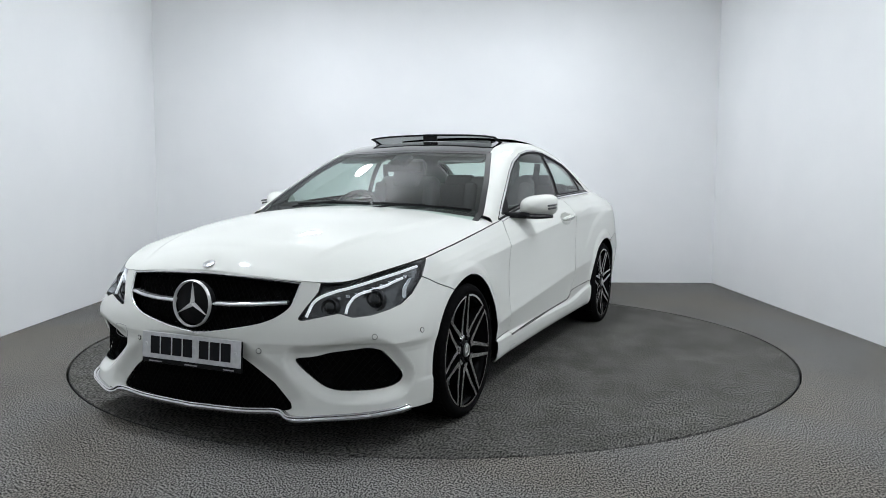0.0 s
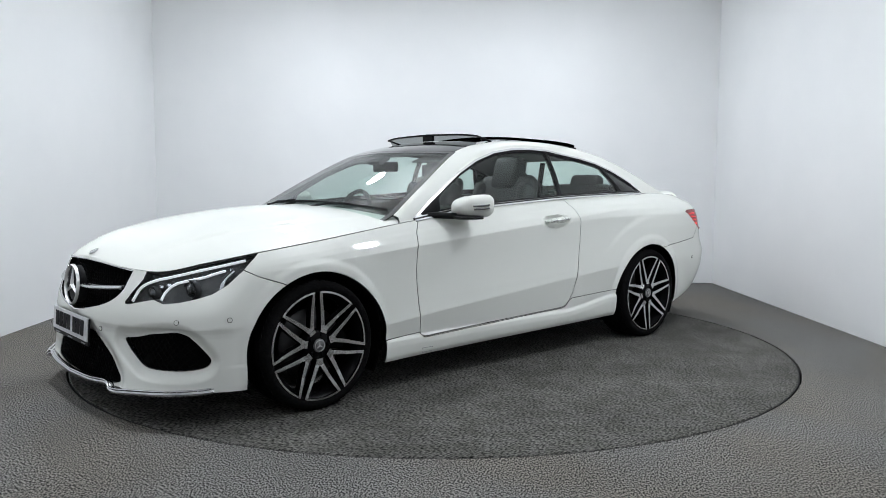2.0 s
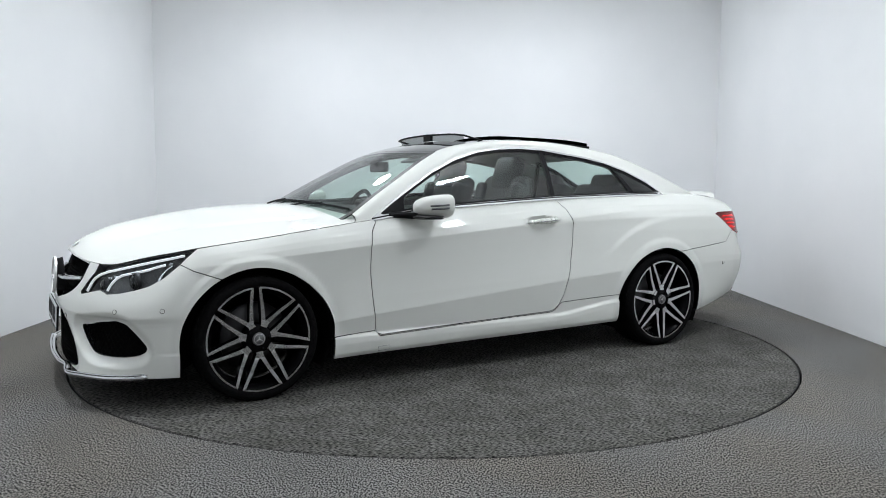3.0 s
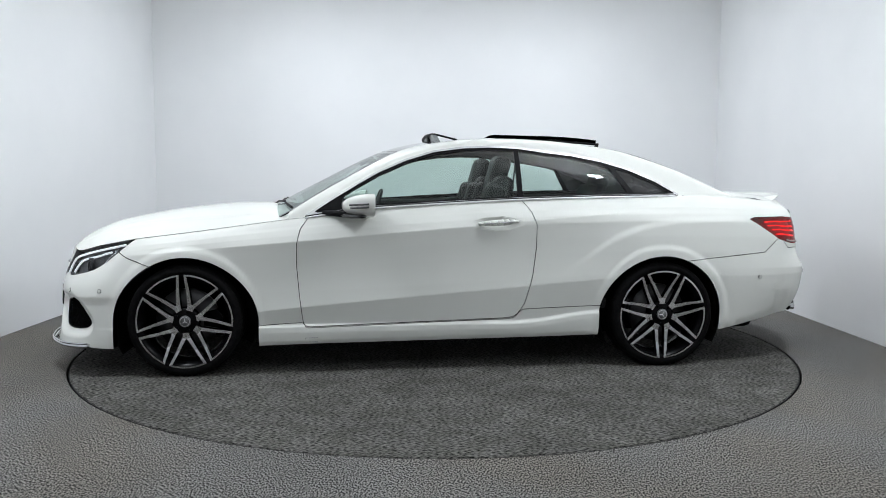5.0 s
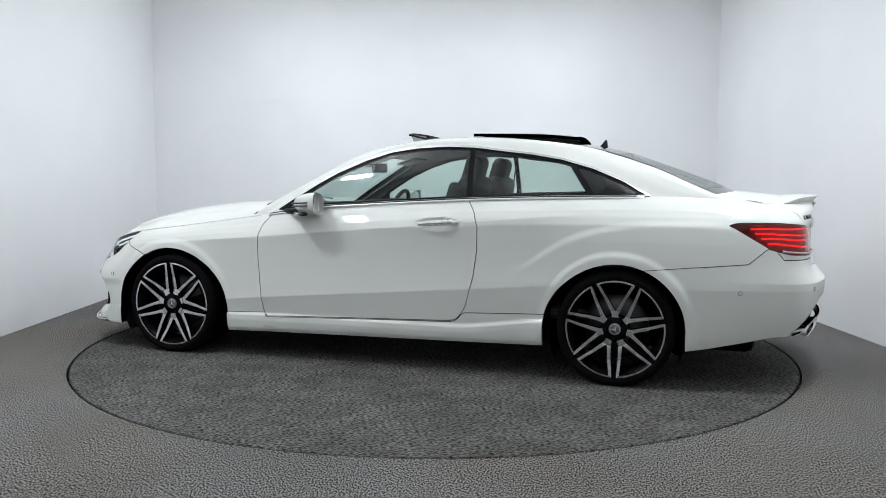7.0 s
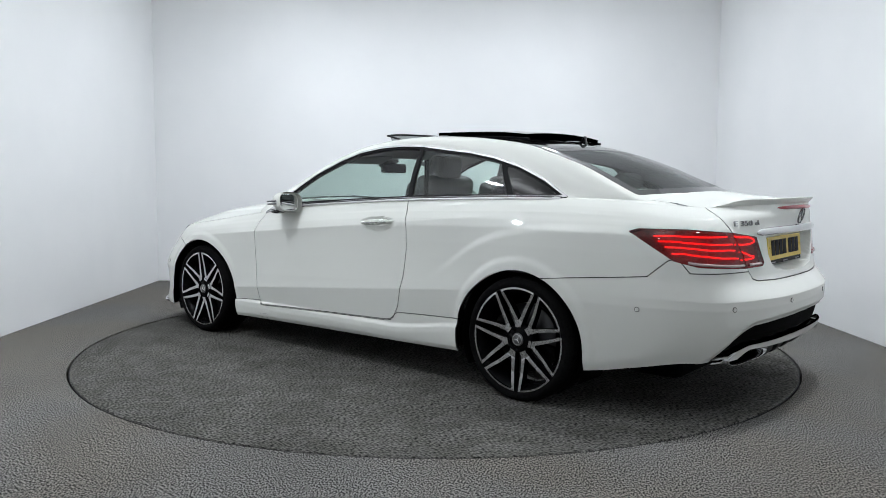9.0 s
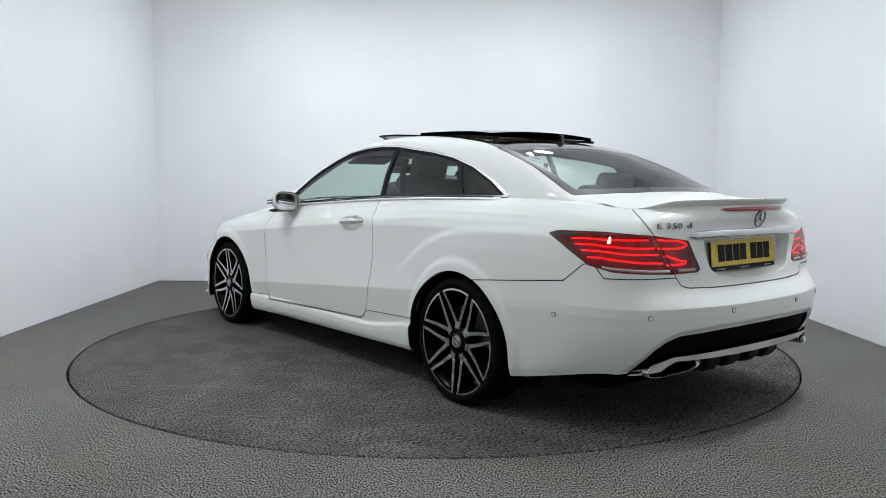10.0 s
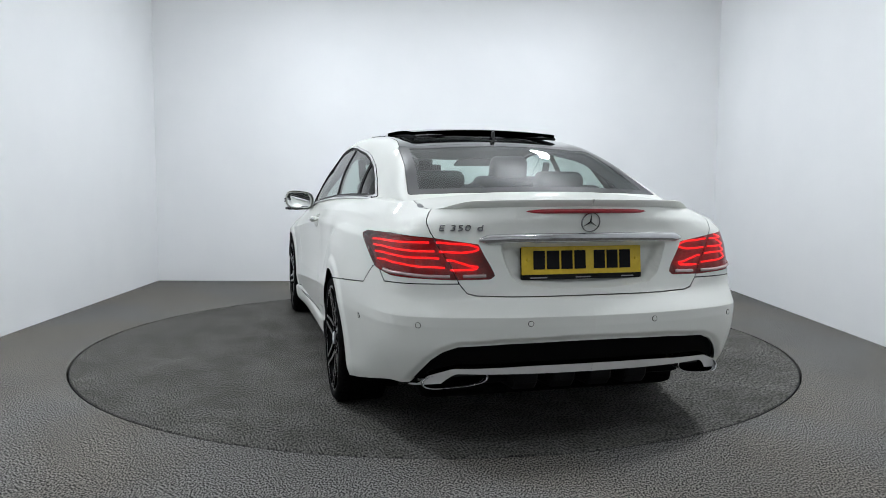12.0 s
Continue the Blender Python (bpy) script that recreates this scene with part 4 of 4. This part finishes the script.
    low.moved(-.03).both().build("diffuser", BLACK_PLASTIC, CAR, "black rear diffuser", depth=.02)
    for y in (-.24, -.08, .08, .24):
        part("diffuser_fin", poly_bm([(2.05, .255), (2.25, .268), (2.28, .30), (2.29, .345), (2.05, .345)], "y", y - .05, y + .05, .01), BLACK_PLASTIC, CAR)
    for s in (1, -1):
        def oval(k, g=1.0, dx=0.0):
            out = []
            for i in range(32):
                a = 2 * math.pi * i / 32
                c, q = math.cos(a), math.sin(a)
                u = math.copysign(abs(c) ** .6, c) * .122 * g
                w = math.copysign(abs(q) ** .75, q) * .030 * g
                out.append((2.280 + (u * .36) + dx, s * (-.533 + u), .328 + w + u * .15))
            return out
        bm = bmesh.new()
        rings = [[bm.verts.new(p) for p in r] for r in (oval(0, .98, -.16), oval(0, 1.0, -.006), oval(0, .985, .0), oval(0, .955, -.001), oval(0, .94, -.02), oval(0, .88, -.12))]
        for p, q in zip(rings, rings[1:]):
            for i in range(32):
                bm.faces.new((p[i], p[(i + 1) % 32], q[(i + 1) % 32], q[i]))
        tip = part("exhaust_tip", bm, CHROME, CAR, "flat oval chrome exhaust tip", True)
        # a flat black face puts the dark of the pipe into colour
        bm = bmesh.new()
        bm.faces.new([bm.verts.new(p) for p in oval(0, .90, -.10)])
        part("bore_shade", bm, CAVITY, tip)
    for a, z in ((2.253 - .673 + .8, .547), (2.375 - .257 + .8, .555), (1.878 - .838 + .8, .53)):
        p, n = on_skin(back, "az", a, z)
        sensor(p, n)
        sensor((p[0], -p[1], p[2]), (n[0], -n[1], n[2]))


# ------------------------------------------------------------------ glasshouse
DLO = area([(-.845, .890), (-.48, .938), (-.05, .966), (.43, .992), (.91, 1.007), (1.38, 1.013), (1.425, 1.017), (1.42, 1.025), (1.285, 1.105), (1.112, 1.178), (.935, 1.229), (.762, 1.260), (.589, 1.280), (.42, 1.302),
            (.251, 1.308), (.082, 1.300), (-.086, 1.276), (-.254, 1.224), (-.423, 1.150), (-.541, 1.082), (-.70, .985)], "xz")
SIDE = along("y", -.56)
SCREEN = area([(-.295, -.53), (-.358, -.30), (-.378, -.15), (-.384, .2), (-1.3, .2), (-1.3, -.70), (-.92, -.725), (-.844, -.706), (-.625, -.643), (-.45, -.583)], "xy")
BACKLIGHT = area([(1.168, -.530), (1.205, -.42), (1.222, -.316), (1.237, -.15), (1.24, .2), (1.895, .2), (1.89, -.12), (1.868, -.307), (1.82, -.47), (1.765, -.602), (1.74, -.604), (1.456, -.558)], "xy")
ROOF_BLACK = area([(-.30, -.520), (-.15, -.497), (.2, -.492), (.7, -.492), (1.0, -.50), (1.172, -.524), (1.209, -.42), (1.226, -.316), (1.241, -.15), (1.244, .02), (-.39, .02), (-.382, -.15), (-.362, -.30)], "xy")
HATCH = area([(-.03, -.425), (.66, -.425), (.66, .02), (-.03, .02)], "xy")
PILLAR_B = area([(.407, .95), (.437, .95), (.425, 1.36), (.397, 1.36)], "xz")
PILLAR_C = area([(.955, 1.24), (1.0, 1.21), (1.155, .99), (1.115, .99)], "xz")
SAIL = area([(-1, .8), (-.66, .8), (-.615, 1.06), (-1, 1.06)], "xz")


def glasshouse(doors):
    keep = CABIN
    side_win = every(DLO, SIDE)
    win, shell = keep.cut(side_win)
    screen, shell = shell.split(SCREEN, .0015)
    rear, shell = shell.split(BACKLIGHT, .0015)
    black, shell = shell.split(ROOF_BLACK, .0015)
    shell = shell.outside(along("x", -.93))
    shell.both().build("roof_frame", PAINT, CAR, "white pillars and roof rails", depth=.02)
    black.outside(HATCH).both().build("roof_panel", GLOSS_BLACK, CAR, "black glass roof panel", depth=.015)
    # headliner inside, with the hatch left open
    inner = keep.outside(side_win).outside(SCREEN).outside(BACKLIGHT).outside(HATCH).outside(along("x", -.9))
    inner.moved(-.035).both().build("headliner", HEADLINER, CAR, "grey fabric headliner", depth=-.012)
    # windscreen and rear window with black borders
    for name, sh, phi, w in (("windscreen", screen, SCREEN, .03), ("rear_window", rear, BACKLIGHT, .05)):
        pane, border = sh.cut(lambda V, f=phi, k=w: f(V) + k)
        ob = pane.both().build(name, GLASS, CAR, "tinted glass with a black border")
        border.both().build("border", GLOSS_BLACK, ob, "", depth=.006)
    # side windows: chrome surround, black frame and panes
    chrome, rest = win.cut(lambda V: -(DLO(V) + .011))
    for s in (1, -1):
        def put(sh):
            return sh if s == 1 else sh.mirrored()
        door = doors[0] if s == 1 else doors[1]
        trim = put(chrome.moved(.005)).build("window_surround", BRIGHT, CAR, "chrome window surround", depth=.010)
        solid = either(lambda V: -(DLO(V) + .021), PILLAR_B, PILLAR_C, SAIL)
        frame_sh, panes = rest.cut(solid)
        put(frame_sh).build("window_frame", BLACK_PLASTIC, trim, "black window frame", depth=.02)
        fr, bk = panes.cut(along("x", .42))
        put(fr.moved(-.004)).build("door_window", GLASS, door, "tinted door window")
        mid, small = bk.cut(lambda V: V[:, 0] - (.985 + (1.21 - V[:, 2]) * .68))
        put(mid.moved(-.004)).build("rear_side_window", GLASS, CAR, "tinted rear side window")
        put(small.moved(-.004)).build("quarter_window", ROOF_GLASS, CAR, "small tinted quarter window")
        path = [tuple(p) for p in spline([(-.835, -.800, .884), (-.48, -.793, .935), (-.05, -.783, .964), (.43, -.771, .990), (.91, -.755, 1.005), (1.25, -.736, 1.011), (1.40, -.714, 1.011)], 50)]
        path = path if s == 1 else flip(path)
        part("waist_trim", tube_bm(path, .009, 8, flat=.7), BRIGHT, CAR, "chrome waistline strip", True)
        seal = [(p[0], p[1] + .014 * s, p[2] + .002) for p in path]
        part("window_seal", tube_bm(seal, .012, 6), BLACK_PLASTIC, CAR)
    sunroof(black)


def sunroof(black):
    lid = CABIN.inside(area([(.36, -.43), (.985, -.415), (.985, .02), (.36, .02)], "xy"))
    lift = lid.V[:, [2]] * 0 + .020 + .022 * ramp01(lid.V[:, [0]], .4, 1.0)
    up = Shell(lid.V + np.hstack([lift * 0, lift * 0, lift]), lid.N, lid.T)
    panel = up.both().build("sunroof_panel", GLOSS_BLACK, CAR, "dark sunroof glass slid open over the roof", depth=.018)
    for s in (-1, 1):
        rail = [(x, s * .405, float(1.335 + .03 * (1 - ((x - .3) / .7) ** 2))) for x in np.linspace(.42, 1.0, 14)]
        part("guide_rail", tube_bm(rail, .009, 6), BLACK_PLASTIC, panel)
    edge = [tuple(p) for p in spline([(.08, -.452, 1.352), (-.02, -.448, 1.376), (-.045, -.435, 1.383), (-.06, -.30, 1.395), (-.07, 0, 1.402)], 40)]
    bar = part("wind_deflector", tube_bm(edge + flip(edge[::-1][1:]), .011, 8, flat=.55), BLACK_PLASTIC, CAR, "raised black wind deflector with net", True)
    bm = bmesh.new()
    low = [tuple(p) for p in spline([(-.02, -.43, 1.335), (-.035, -.3, 1.352), (-.04, 0, 1.364)], 24)]
    high = [tuple(p) for p in spline([(-.045, -.43, 1.383), (-.06, -.3, 1.395), (-.07, 0, 1.402)], 24)]
    for f in ((lambda q: q), flip):
        a, b = [bm.verts.new(p) for p in f(low)], [bm.verts.new(p) for p in f(high)]
        for i in range(23):
            bm.faces.new((a[i], a[i + 1], b[i + 1], b[i]))
    part("net", bm, NET, bar, "fine dark net")
    part("centre_block", box_bm((-.055, 0, 1.382), (.02, .10, .042), .004), BLACK_PLASTIC, bar)
    # roof aerial
    bm = poly_bm([(1.06, 1.300), (1.125, 1.285), (1.135, 1.31), (1.128, 1.36), (1.118, 1.364), (1.095, 1.335)], "y", -.010, .010, .006)
    fin = part("roof_aerial", bm, GLOSS_BLACK, CAR, "small black fin aerial")
    part("aerial_base", box_bm((1.09, 0, 1.306), (.10, .045, .02), .008), GLOSS_BLACK, fin)


# ------------------------------------------------------------------ wheels
def wheel():
    """A black seven-petal alloy wheel with machined faces, its outer side towards -y."""
    w = part("wheel", lathe_bm([(.252, .115), (.258, .10), (.240, .09), (.222, .0), (.232, -.085), (.252, -.102), (.263, -.113), (.266, -.108), (.270, -.100), (.262, -.09)], 72), RIM_DARK, None, "black alloy wheel with machined spokes", True)
    tyre = [(.262, .112), (.275, .119), (.292, .119), (.306, .108), (.3115, .092), (.3115, .004), (.308, .002), (.308, -.002), (.3115, -.004), (.3115, -.088), (.306, -.106), (.292, -.120), (.275, -.122), (.265, -.114)]
    t = part("tyre", lathe_bm(tyre, 96), TYRE, w, "low-profile black tyre", True)
    bm = bmesh.new()
    for i in range(60):
        a = 2 * math.pi * i / 60
        for d in (-.074, .074):
            m = Matrix.Rotation(a, 4, "Y") @ Matrix.Translation((.3105, d, 0)) @ Matrix.Rotation(.35, 4, "X")
            box_bm((0, 0, 0), (.005, .04, .022), m=None, bm=bm)
            bmesh.ops.transform(bm, matrix=m, verts=bm.verts[-8:])
    part("tread", bm, TYRE, w)["kind"] = "stuff"

    def petal(face):
        """One petal: two arms and the arc that joins them at the rim."""
        bm = bmesh.new()

        def quad(p, q):
            y0, y1 = (-.1165, -.114) if face else (-.114, -.075)
            lo = [bm.verts.new((r * math.sin(a), y1 + dip, r * math.cos(a))) for r, a, dip in p]
            hi = [bm.verts.new((r * math.sin(a), y0 + dip, r * math.cos(a))) for r, a, dip in p]
            n = len(p)
            bm.faces.new(hi)
            bm.faces.new(lo[::-1])
            for i in range(n):
                bm.faces.new((lo[i], lo[(i + 1) % n], hi[(i + 1) % n], hi[i]))
        g = math.radians
        for s in (-1, 1):
            k = .0 if face else .012
            rows = [(.072, 0, g(11.5), .017), (.098, 0, g(14.2), .017), (.106, g(3.7), g(15.0), .016), (.17, g(13.6 - 14 * k), g(19.3 + 14 * k), .011), (.225, g(18.1), g(22.0), .004), (.2615, g(20.0), g(23.0), 0.0)]
            for (r0, a0, b0, d0), (r1, a1, b1, d1) in zip(rows, rows[1:]):
                quad([(r0, s * a0, d0), (r1, s * a1, d1), (r1, s * b1, d1), (r0, s * b0, d0)], None)
        steps = 10
        for i in range(steps):
            a, b = g(-21.5 + 43 * i / steps), g(-21.5 + 43 * (i + 1) / steps)
            quad([(.2535, a, 0), (.2535, b, 0), (.2625, b, 0), (.2625, a, 0)], None)
        quad([(.066, g(-16), .013), (.080, g(-12), .013), (.080, g(12), .013), (.066, g(16), .013)], None)
        return bm
    me_face = bpy.data.meshes.new("spoke_face")
    bm = petal(True)
    bmesh.ops.recalc_face_normals(bm, faces=bm.faces)
    bm.to_mesh(me_face)
    me_face.materials.append(RIM_FACE)
    me_back = bpy.data.meshes.new("spoke")
    bm = petal(False)
    bmesh.ops.recalc_face_normals(bm, faces=bm.faces)
    bm.to_mesh(me_back)
    me_back.materials.append(RIM_DARK)
    for k in range(7):
        m = Matrix.Rotation(2 * math.pi * (k + .5) / 7, 4, "Y")
        for name, me in (("spoke", me_back), ("spoke_face", me_face)):
            ob = new(name, me)
            ob.parent = w
            ob.matrix_basis = m
    hub = lathe_bm([(.0005, -.104), (.034, -.104), (.040, -.100), (.062, -.098), (.074, -.088), (.076, -.05)], 40)
    part("hub", hub, RIM_DARK, w, "", True)
    cap = lathe_bm([(.0005, -.110), (.022, -.110), (.024, -.108), (.031, -.110), (.033, -.104)], 36)
    cap_ob = part("hub_cap", cap, LAMP_DARK, w, "dark hub cap with a silver emblem", True)
    emblem("cap_emblem", (0, -.1105, 0), (0, -1, 0), .027, cap_ob, .003)
    bm = bmesh.new()
    for k in range(5):
        a = 2 * math.pi * k / 5
        lathe = [(.0085, -.092), (.0085, -.105), (.006, -.108), (.0005, -.108)]
        b2 = lathe_bm(lathe, 8)
        me = bpy.data.meshes.new("bolt")
        bmesh.ops.translate(b2, verts=b2.verts, vec=(.054 * math.cos(a), 0, .054 * math.sin(a)))
        b2.to_mesh(me)
        b2.free()
        bo = new("wheel_bolt", me)
        me.materials.append(RIM_DARK)
        bo.parent = w
    bm.free()
    part("brake_disc", lathe_bm([(.07, -.022), (.172, -.022), (.174, -.016), (.174, .004), (.07, .004)], 60), SATIN_DARK, w, "brake disc", True)
    part("brake_caliper", poly_bm([(.09, .03), (.17, .05), (.205, .0), (.17, -.06), (.09, -.04)], "y", -.05, .03, .008), RIM_DARK, w)
    return w




def wheels():
    base = wheel()
    for i, (x, s) in enumerate(((HUB_F, -1), (HUB_R, -1), (HUB_F, 1), (HUB_R, 1))):
        m = pose(x, s * .768, .3115) @ (pose(0, 0, 0, 0, [-3, 25.7, 33, 3][i], 0) if s < 0 else pose(0, 0, 0, 0, 0, 180))
        ob = base if i == 0 else copy_thing(base, m)
        ob.matrix_basis = m
        ob.parent = CAR
    # dark liners close the arches
    for hx, r in ((HUB_F, .388), (HUB_R, .372)):
        for s in (-1, 1):
            bm = bmesh.new()
            rows = []
            for i in range(33):
                a = math.radians(-28 + 236 * i / 32)
                rows.append([bm.verts.new((hx + r * math.cos(a), s * y, HUB_Z + r * math.sin(a))) for y in (.850, .62)])
                rows[-1].append(bm.verts.new((hx, s * .62, HUB_Z)))
            for p, q in zip(rows, rows[1:]):
                bm.faces.new((p[0], q[0], q[1], p[1]))
                bm.faces.new((p[1], q[1], q[2], p[2]))
            part("arch_liner", bm, CAVITY, CAR)
    bm = box_bm((-.11, 0, .25), (4.2, 1.2, .16), .04)
    part("underbody", bm, CAVITY, CAR)
    for x, l in ((-.11, 1.9), (-2.0, .3), (1.95, .5)):
        part("underbody_tray", box_bm((x, 0, .25 if x != 1.95 else .33), (l, 1.64 if abs(x) < 1 else 1.0, .10), .03), CAVITY, CAR)


# ------------------------------------------------------------------ mirrors, handles, wipers
def mirrors(doors):
    for s in (1, -1):
        host = doors[0] if s == 1 else doors[1]

        def pod(x0, x1, y0, y1, z0, z1, n=3.0, taper=.35):
            """A rounded pod, fuller at the back than at the front."""
            bm = bmesh.new()
            rings = []
            for i in range(15):
                u = i / 14
                k = (1 - (1 - u) ** 2.4) ** .5 if u < 1 else 1
                k = max(k, .03)
                ring = []
                for j in range(36):
                    a = 2 * math.pi * j / 36
                    c, q = math.cos(a), math.sin(a)
                    yy = math.copysign(abs(c) ** (2 / n), c) * (y1 - y0) / 2 * k
                    zz = math.copysign(abs(q) ** (2 / n), q) * (z1 - z0) / 2 * k
                    lean = .018 * (yy / (y1 - y0))
                    ring.append(bm.verts.new((x0 + (x1 - x0) * u + .10 * (.5 + yy / (y1 - y0)) * (1 - u * .75), s * -((y0 + y1) / 2 - yy * -1), (z0 + z1) / 2 + zz + lean)))
                rings.append(ring)
            for p, q in zip(rings, rings[1:]):
                for j in range(36):
                    bm.faces.new((p[j], p[(j + 1) % 36], q[(j + 1) % 36], q[j]))
            bm.faces.new(rings[0])
            return bm, rings
        bm, _ = pod(-.668, -.468, .802, 1.000, .893, 1.022)
        ob = part("door_mirror", bm, PAINT, CAR, "white door mirror on a black arm", True)
        bm = bmesh.new()
        ring = []
        for j in range(36):
            a = 2 * math.pi * j / 36
            c, q = math.cos(a), math.sin(a)
            ring.append((-.478 + .02 * c, s * -(.905 + math.copysign(abs(c) ** .62, c) * .087), .959 + math.copysign(abs(q) ** .62, q) * .054 + .008 * c))
        bm.faces.new([bm.verts.new(p) for p in ring])
        part("mirror_glass", bm, MIRROR, ob, "mirror glass")
        part("mirror_rim", tube_bm([(p[0] + .004, p[1], p[2]) for p in ring], .004, 6, True), PAINT, ob, "", True)
        base = [(-.62, s * -.84, .905), (-.57, s * -.90, .899), (-.51, s * -.985, .900)]
        part("mirror_base", tube_bm([tuple(p) for p in spline(base, 12)], [.030, .034, .036, .038, .038, .038, .038, .036, .034, .032, .028, .024], 10, flat=.42), GLOSS_BLACK, ob, "gloss black mirror base", True)
        part("mirror_arm", tube_bm([(-.73, s * -.775, .908), (-.67, s * -.80, .910), (-.60, s * -.87, .905)], .030, 8, flat=.6), BLACK_PLASTIC, ob, "", True)
        for dz, ln in ((.0, 1.0), (-.017, .8)):
            path = [(-.585 + .03 * (1 - ln), s * -.984, .962 + dz), (-.545, s * -.997, .964 + dz), (-.505, s * -1.001, .966 + dz), (-.478, s * -.9985, .968 + dz)]
            part("indicator", tube_bm([tuple(p) for p in spline(path, 12)], .0055, 6), LAMP_DARK, ob, "dark indicator strip", True)
        # pull handle
        n = 24
        path = []
        for i in range(n):
            u = i / (n - 1)
            x = .160 + .222 * u
            p, nn = on_skin(FLANK, "xz", x, .853 + .012 * u)
            out = -.002 + .026 * math.sin(math.pi * min(1, max(0, u * 1.05))) ** .5
            path.append((p[0], s * (p[1] - out), p[2]))
        grip = part("door_handle", tube_bm(path, [.007 + .012 * math.sin(math.pi * i / (n - 1)) ** .6 for i in range(n)], 10, flat=.95), PAINT, host, "white pull handle with chrome line", True)
        part("handle_strip", tube_bm([(x, y - s * .0175, z) for x, y, z in path[3:-2]], .0028, 6), CHROME, host, "", True)
    for y0, y1 in ((-.10, -.66), (.42, -.08)):
        pts = []
        for u in np.linspace(0, 1, 12):
            y = y0 + (y1 - y0) * u
            c, n = on_skin(CABIN, "xy", -1.0 + .10 * (abs(y) / .7) ** 2 - .01, -abs(y))
            pts.append((c[0], y, c[2] + .005))
        wp = part("wiper", tube_bm(pts, .006, 6), BLACK_PLASTIC, CAR, "black windscreen wiper")
        part("wiper_arm", tube_bm([(pts[6][0], pts[6][1], pts[6][2] + .006), (pts[3][0] - .03, pts[3][1], pts[3][2] - .004), (pts[0][0] - .06, pts[0][1], .945)], .006, 6), BLACK_PLASTIC, wp)


# ------------------------------------------------------------------ interior
def pad(c, size, m=None, bevel=.04):
    bm = box_bm(c, size, bevel, m, 3)
    return bm


def interior():
    part("cabin_floor", box_bm((.2, 0, .36), (2.3, 1.5, .06), .02), LEATHER, CAR)
    prof = [(-.86, .935), (-.75, .925), (-.62, .90), (-.58, .84), (-.62, .70), (-.75, .60), (-.86, .60)]
    dash = part("dashboard", poly_bm(prof, "y", -.66, .66, .02), LEATHER, CAR, "dark dashboard")
    part("instrument_hood", box_bm((-.64, .36, .92), (.16, .34, .06), .02), LEATHER, dash)
    part("centre_console", box_bm((-.1, 0, .58), (.9, .22, .30), .04), LEATHER, CAR)
    ring = [(-.42 + .06 * math.sin(a), .36 + .175 * math.cos(a), .86 + .165 * math.sin(a)) for a in (2 * math.pi * i / 40 for i in range(40))]
    sw = part("steering_wheel", tube_bm(ring, .015, 8, True), LEATHER, CAR, "dark leather steering wheel", True)
    part("wheel_boss", box_bm((-.44, .36, .86), (.05, .15, .11), .02), LEATHER, sw)
    part("wheel_spoke", box_bm((-.43, .36, .86), (.02, .33, .03), .008), SATIN, sw)
    for y in (-.36, .36):
        seat = part("front_seat", pad((.02, y, .60), (.52, .50, .16)), LEATHER, CAR, "dark leather front seat", True)
        lean = Matrix.Rotation(math.radians(16), 4, "Y")
        part("backrest", pad((.30, y, .86), (.13, .47, .56), lean, .055), LEATHER, seat, "", True)
        part("headrest", pad((.352, y, 1.145), (.11, .25, .235), lean, .05), LEATHER, seat, "", True)
        for q in (-.2, .2):
            part("side_bolster", pad((.26, y + q, .86), (.14, .09, .46), lean, .035), LEATHER, seat, "", True)
        rs = part("rear_seat", pad((.88, y * .92, .62), (.42, .52, .16)), LEATHER, CAR, "dark leather rear seat", True)
        part("backrest", pad((1.14, y * .92, .84), (.14, .54, .50), Matrix.Rotation(math.radians(24), 4, "Y"), .05), LEATHER, rs, "", True)
        part("headrest", pad((1.235, y * .92, 1.085), (.10, .27, .13), Matrix.Rotation(math.radians(20), 4, "Y"), .04), LEATHER, rs, "", True)
    part("parcel_shelf", box_bm((1.5, 0, .985), (.56, 1.22, .03), .01), LEATHER, CAR)
    for s in (-1, 1):
        part("door_card", box_bm((.05, s * .735, .72), (1.7, .05, .48), .02), LEATHER, CAR)
        part("rear_side_trim", box_bm((1.25, s * .66, .80), (.7, .08, .36), .02), LEATHER, CAR)
        belt = [(.42, s * .60, 1.22), (.40, s * .58, 1.0), (.37, s * .57, .70)]
        part("seat_belt", tube_bm(belt, .022, 6, flat=.12), BLACK_PLASTIC, CAR)
    mr = part("rear_view_mirror", box_bm((-.42, 0, 1.185), (.03, .24, .065), .012), BLACK_PLASTIC, CAR, "black rear-view mirror")
    part("mirror_stalk", tube_bm([(-.46, 0, 1.235), (-.43, 0, 1.19)], .012, 6), BLACK_PLASTIC, mr)
    part("sensor_cover", box_bm((-.47, 0, 1.225), (.10, .12, .03), .01, Matrix.Rotation(math.radians(-25), 4, "Y")), BLACK_PLASTIC, mr)
    for y in (-.35, .35):
        part("sun_visor", box_bm((-.30, y, 1.235), (.14, .30, .015), .006, Matrix.Rotation(math.radians(-18), 4, "Y")), HEADLINER, CAR)


DOORS, BOOT = body()
front_end()
rear_end(BOOT)
glasshouse(DOORS)
wheels()
mirrors(DOORS)
interior()


# ------------------------------------------------------------------ movement
def motions():
    """The turntable carries the car round at an even pace."""
    times = [i * 0.5 for i in range(25)]
    turn = {t: pose(0, 0, 0, 0, 0, 65.55 - 11.714 * t - 1.006 * (t / 12) * (1 - t / 12)) for t in times}
    walk(TABLE, [(t, turn[t]) for t in times])
    walk(CAR, [(t, turn[t] @ PARKED) for t in times])


motions()
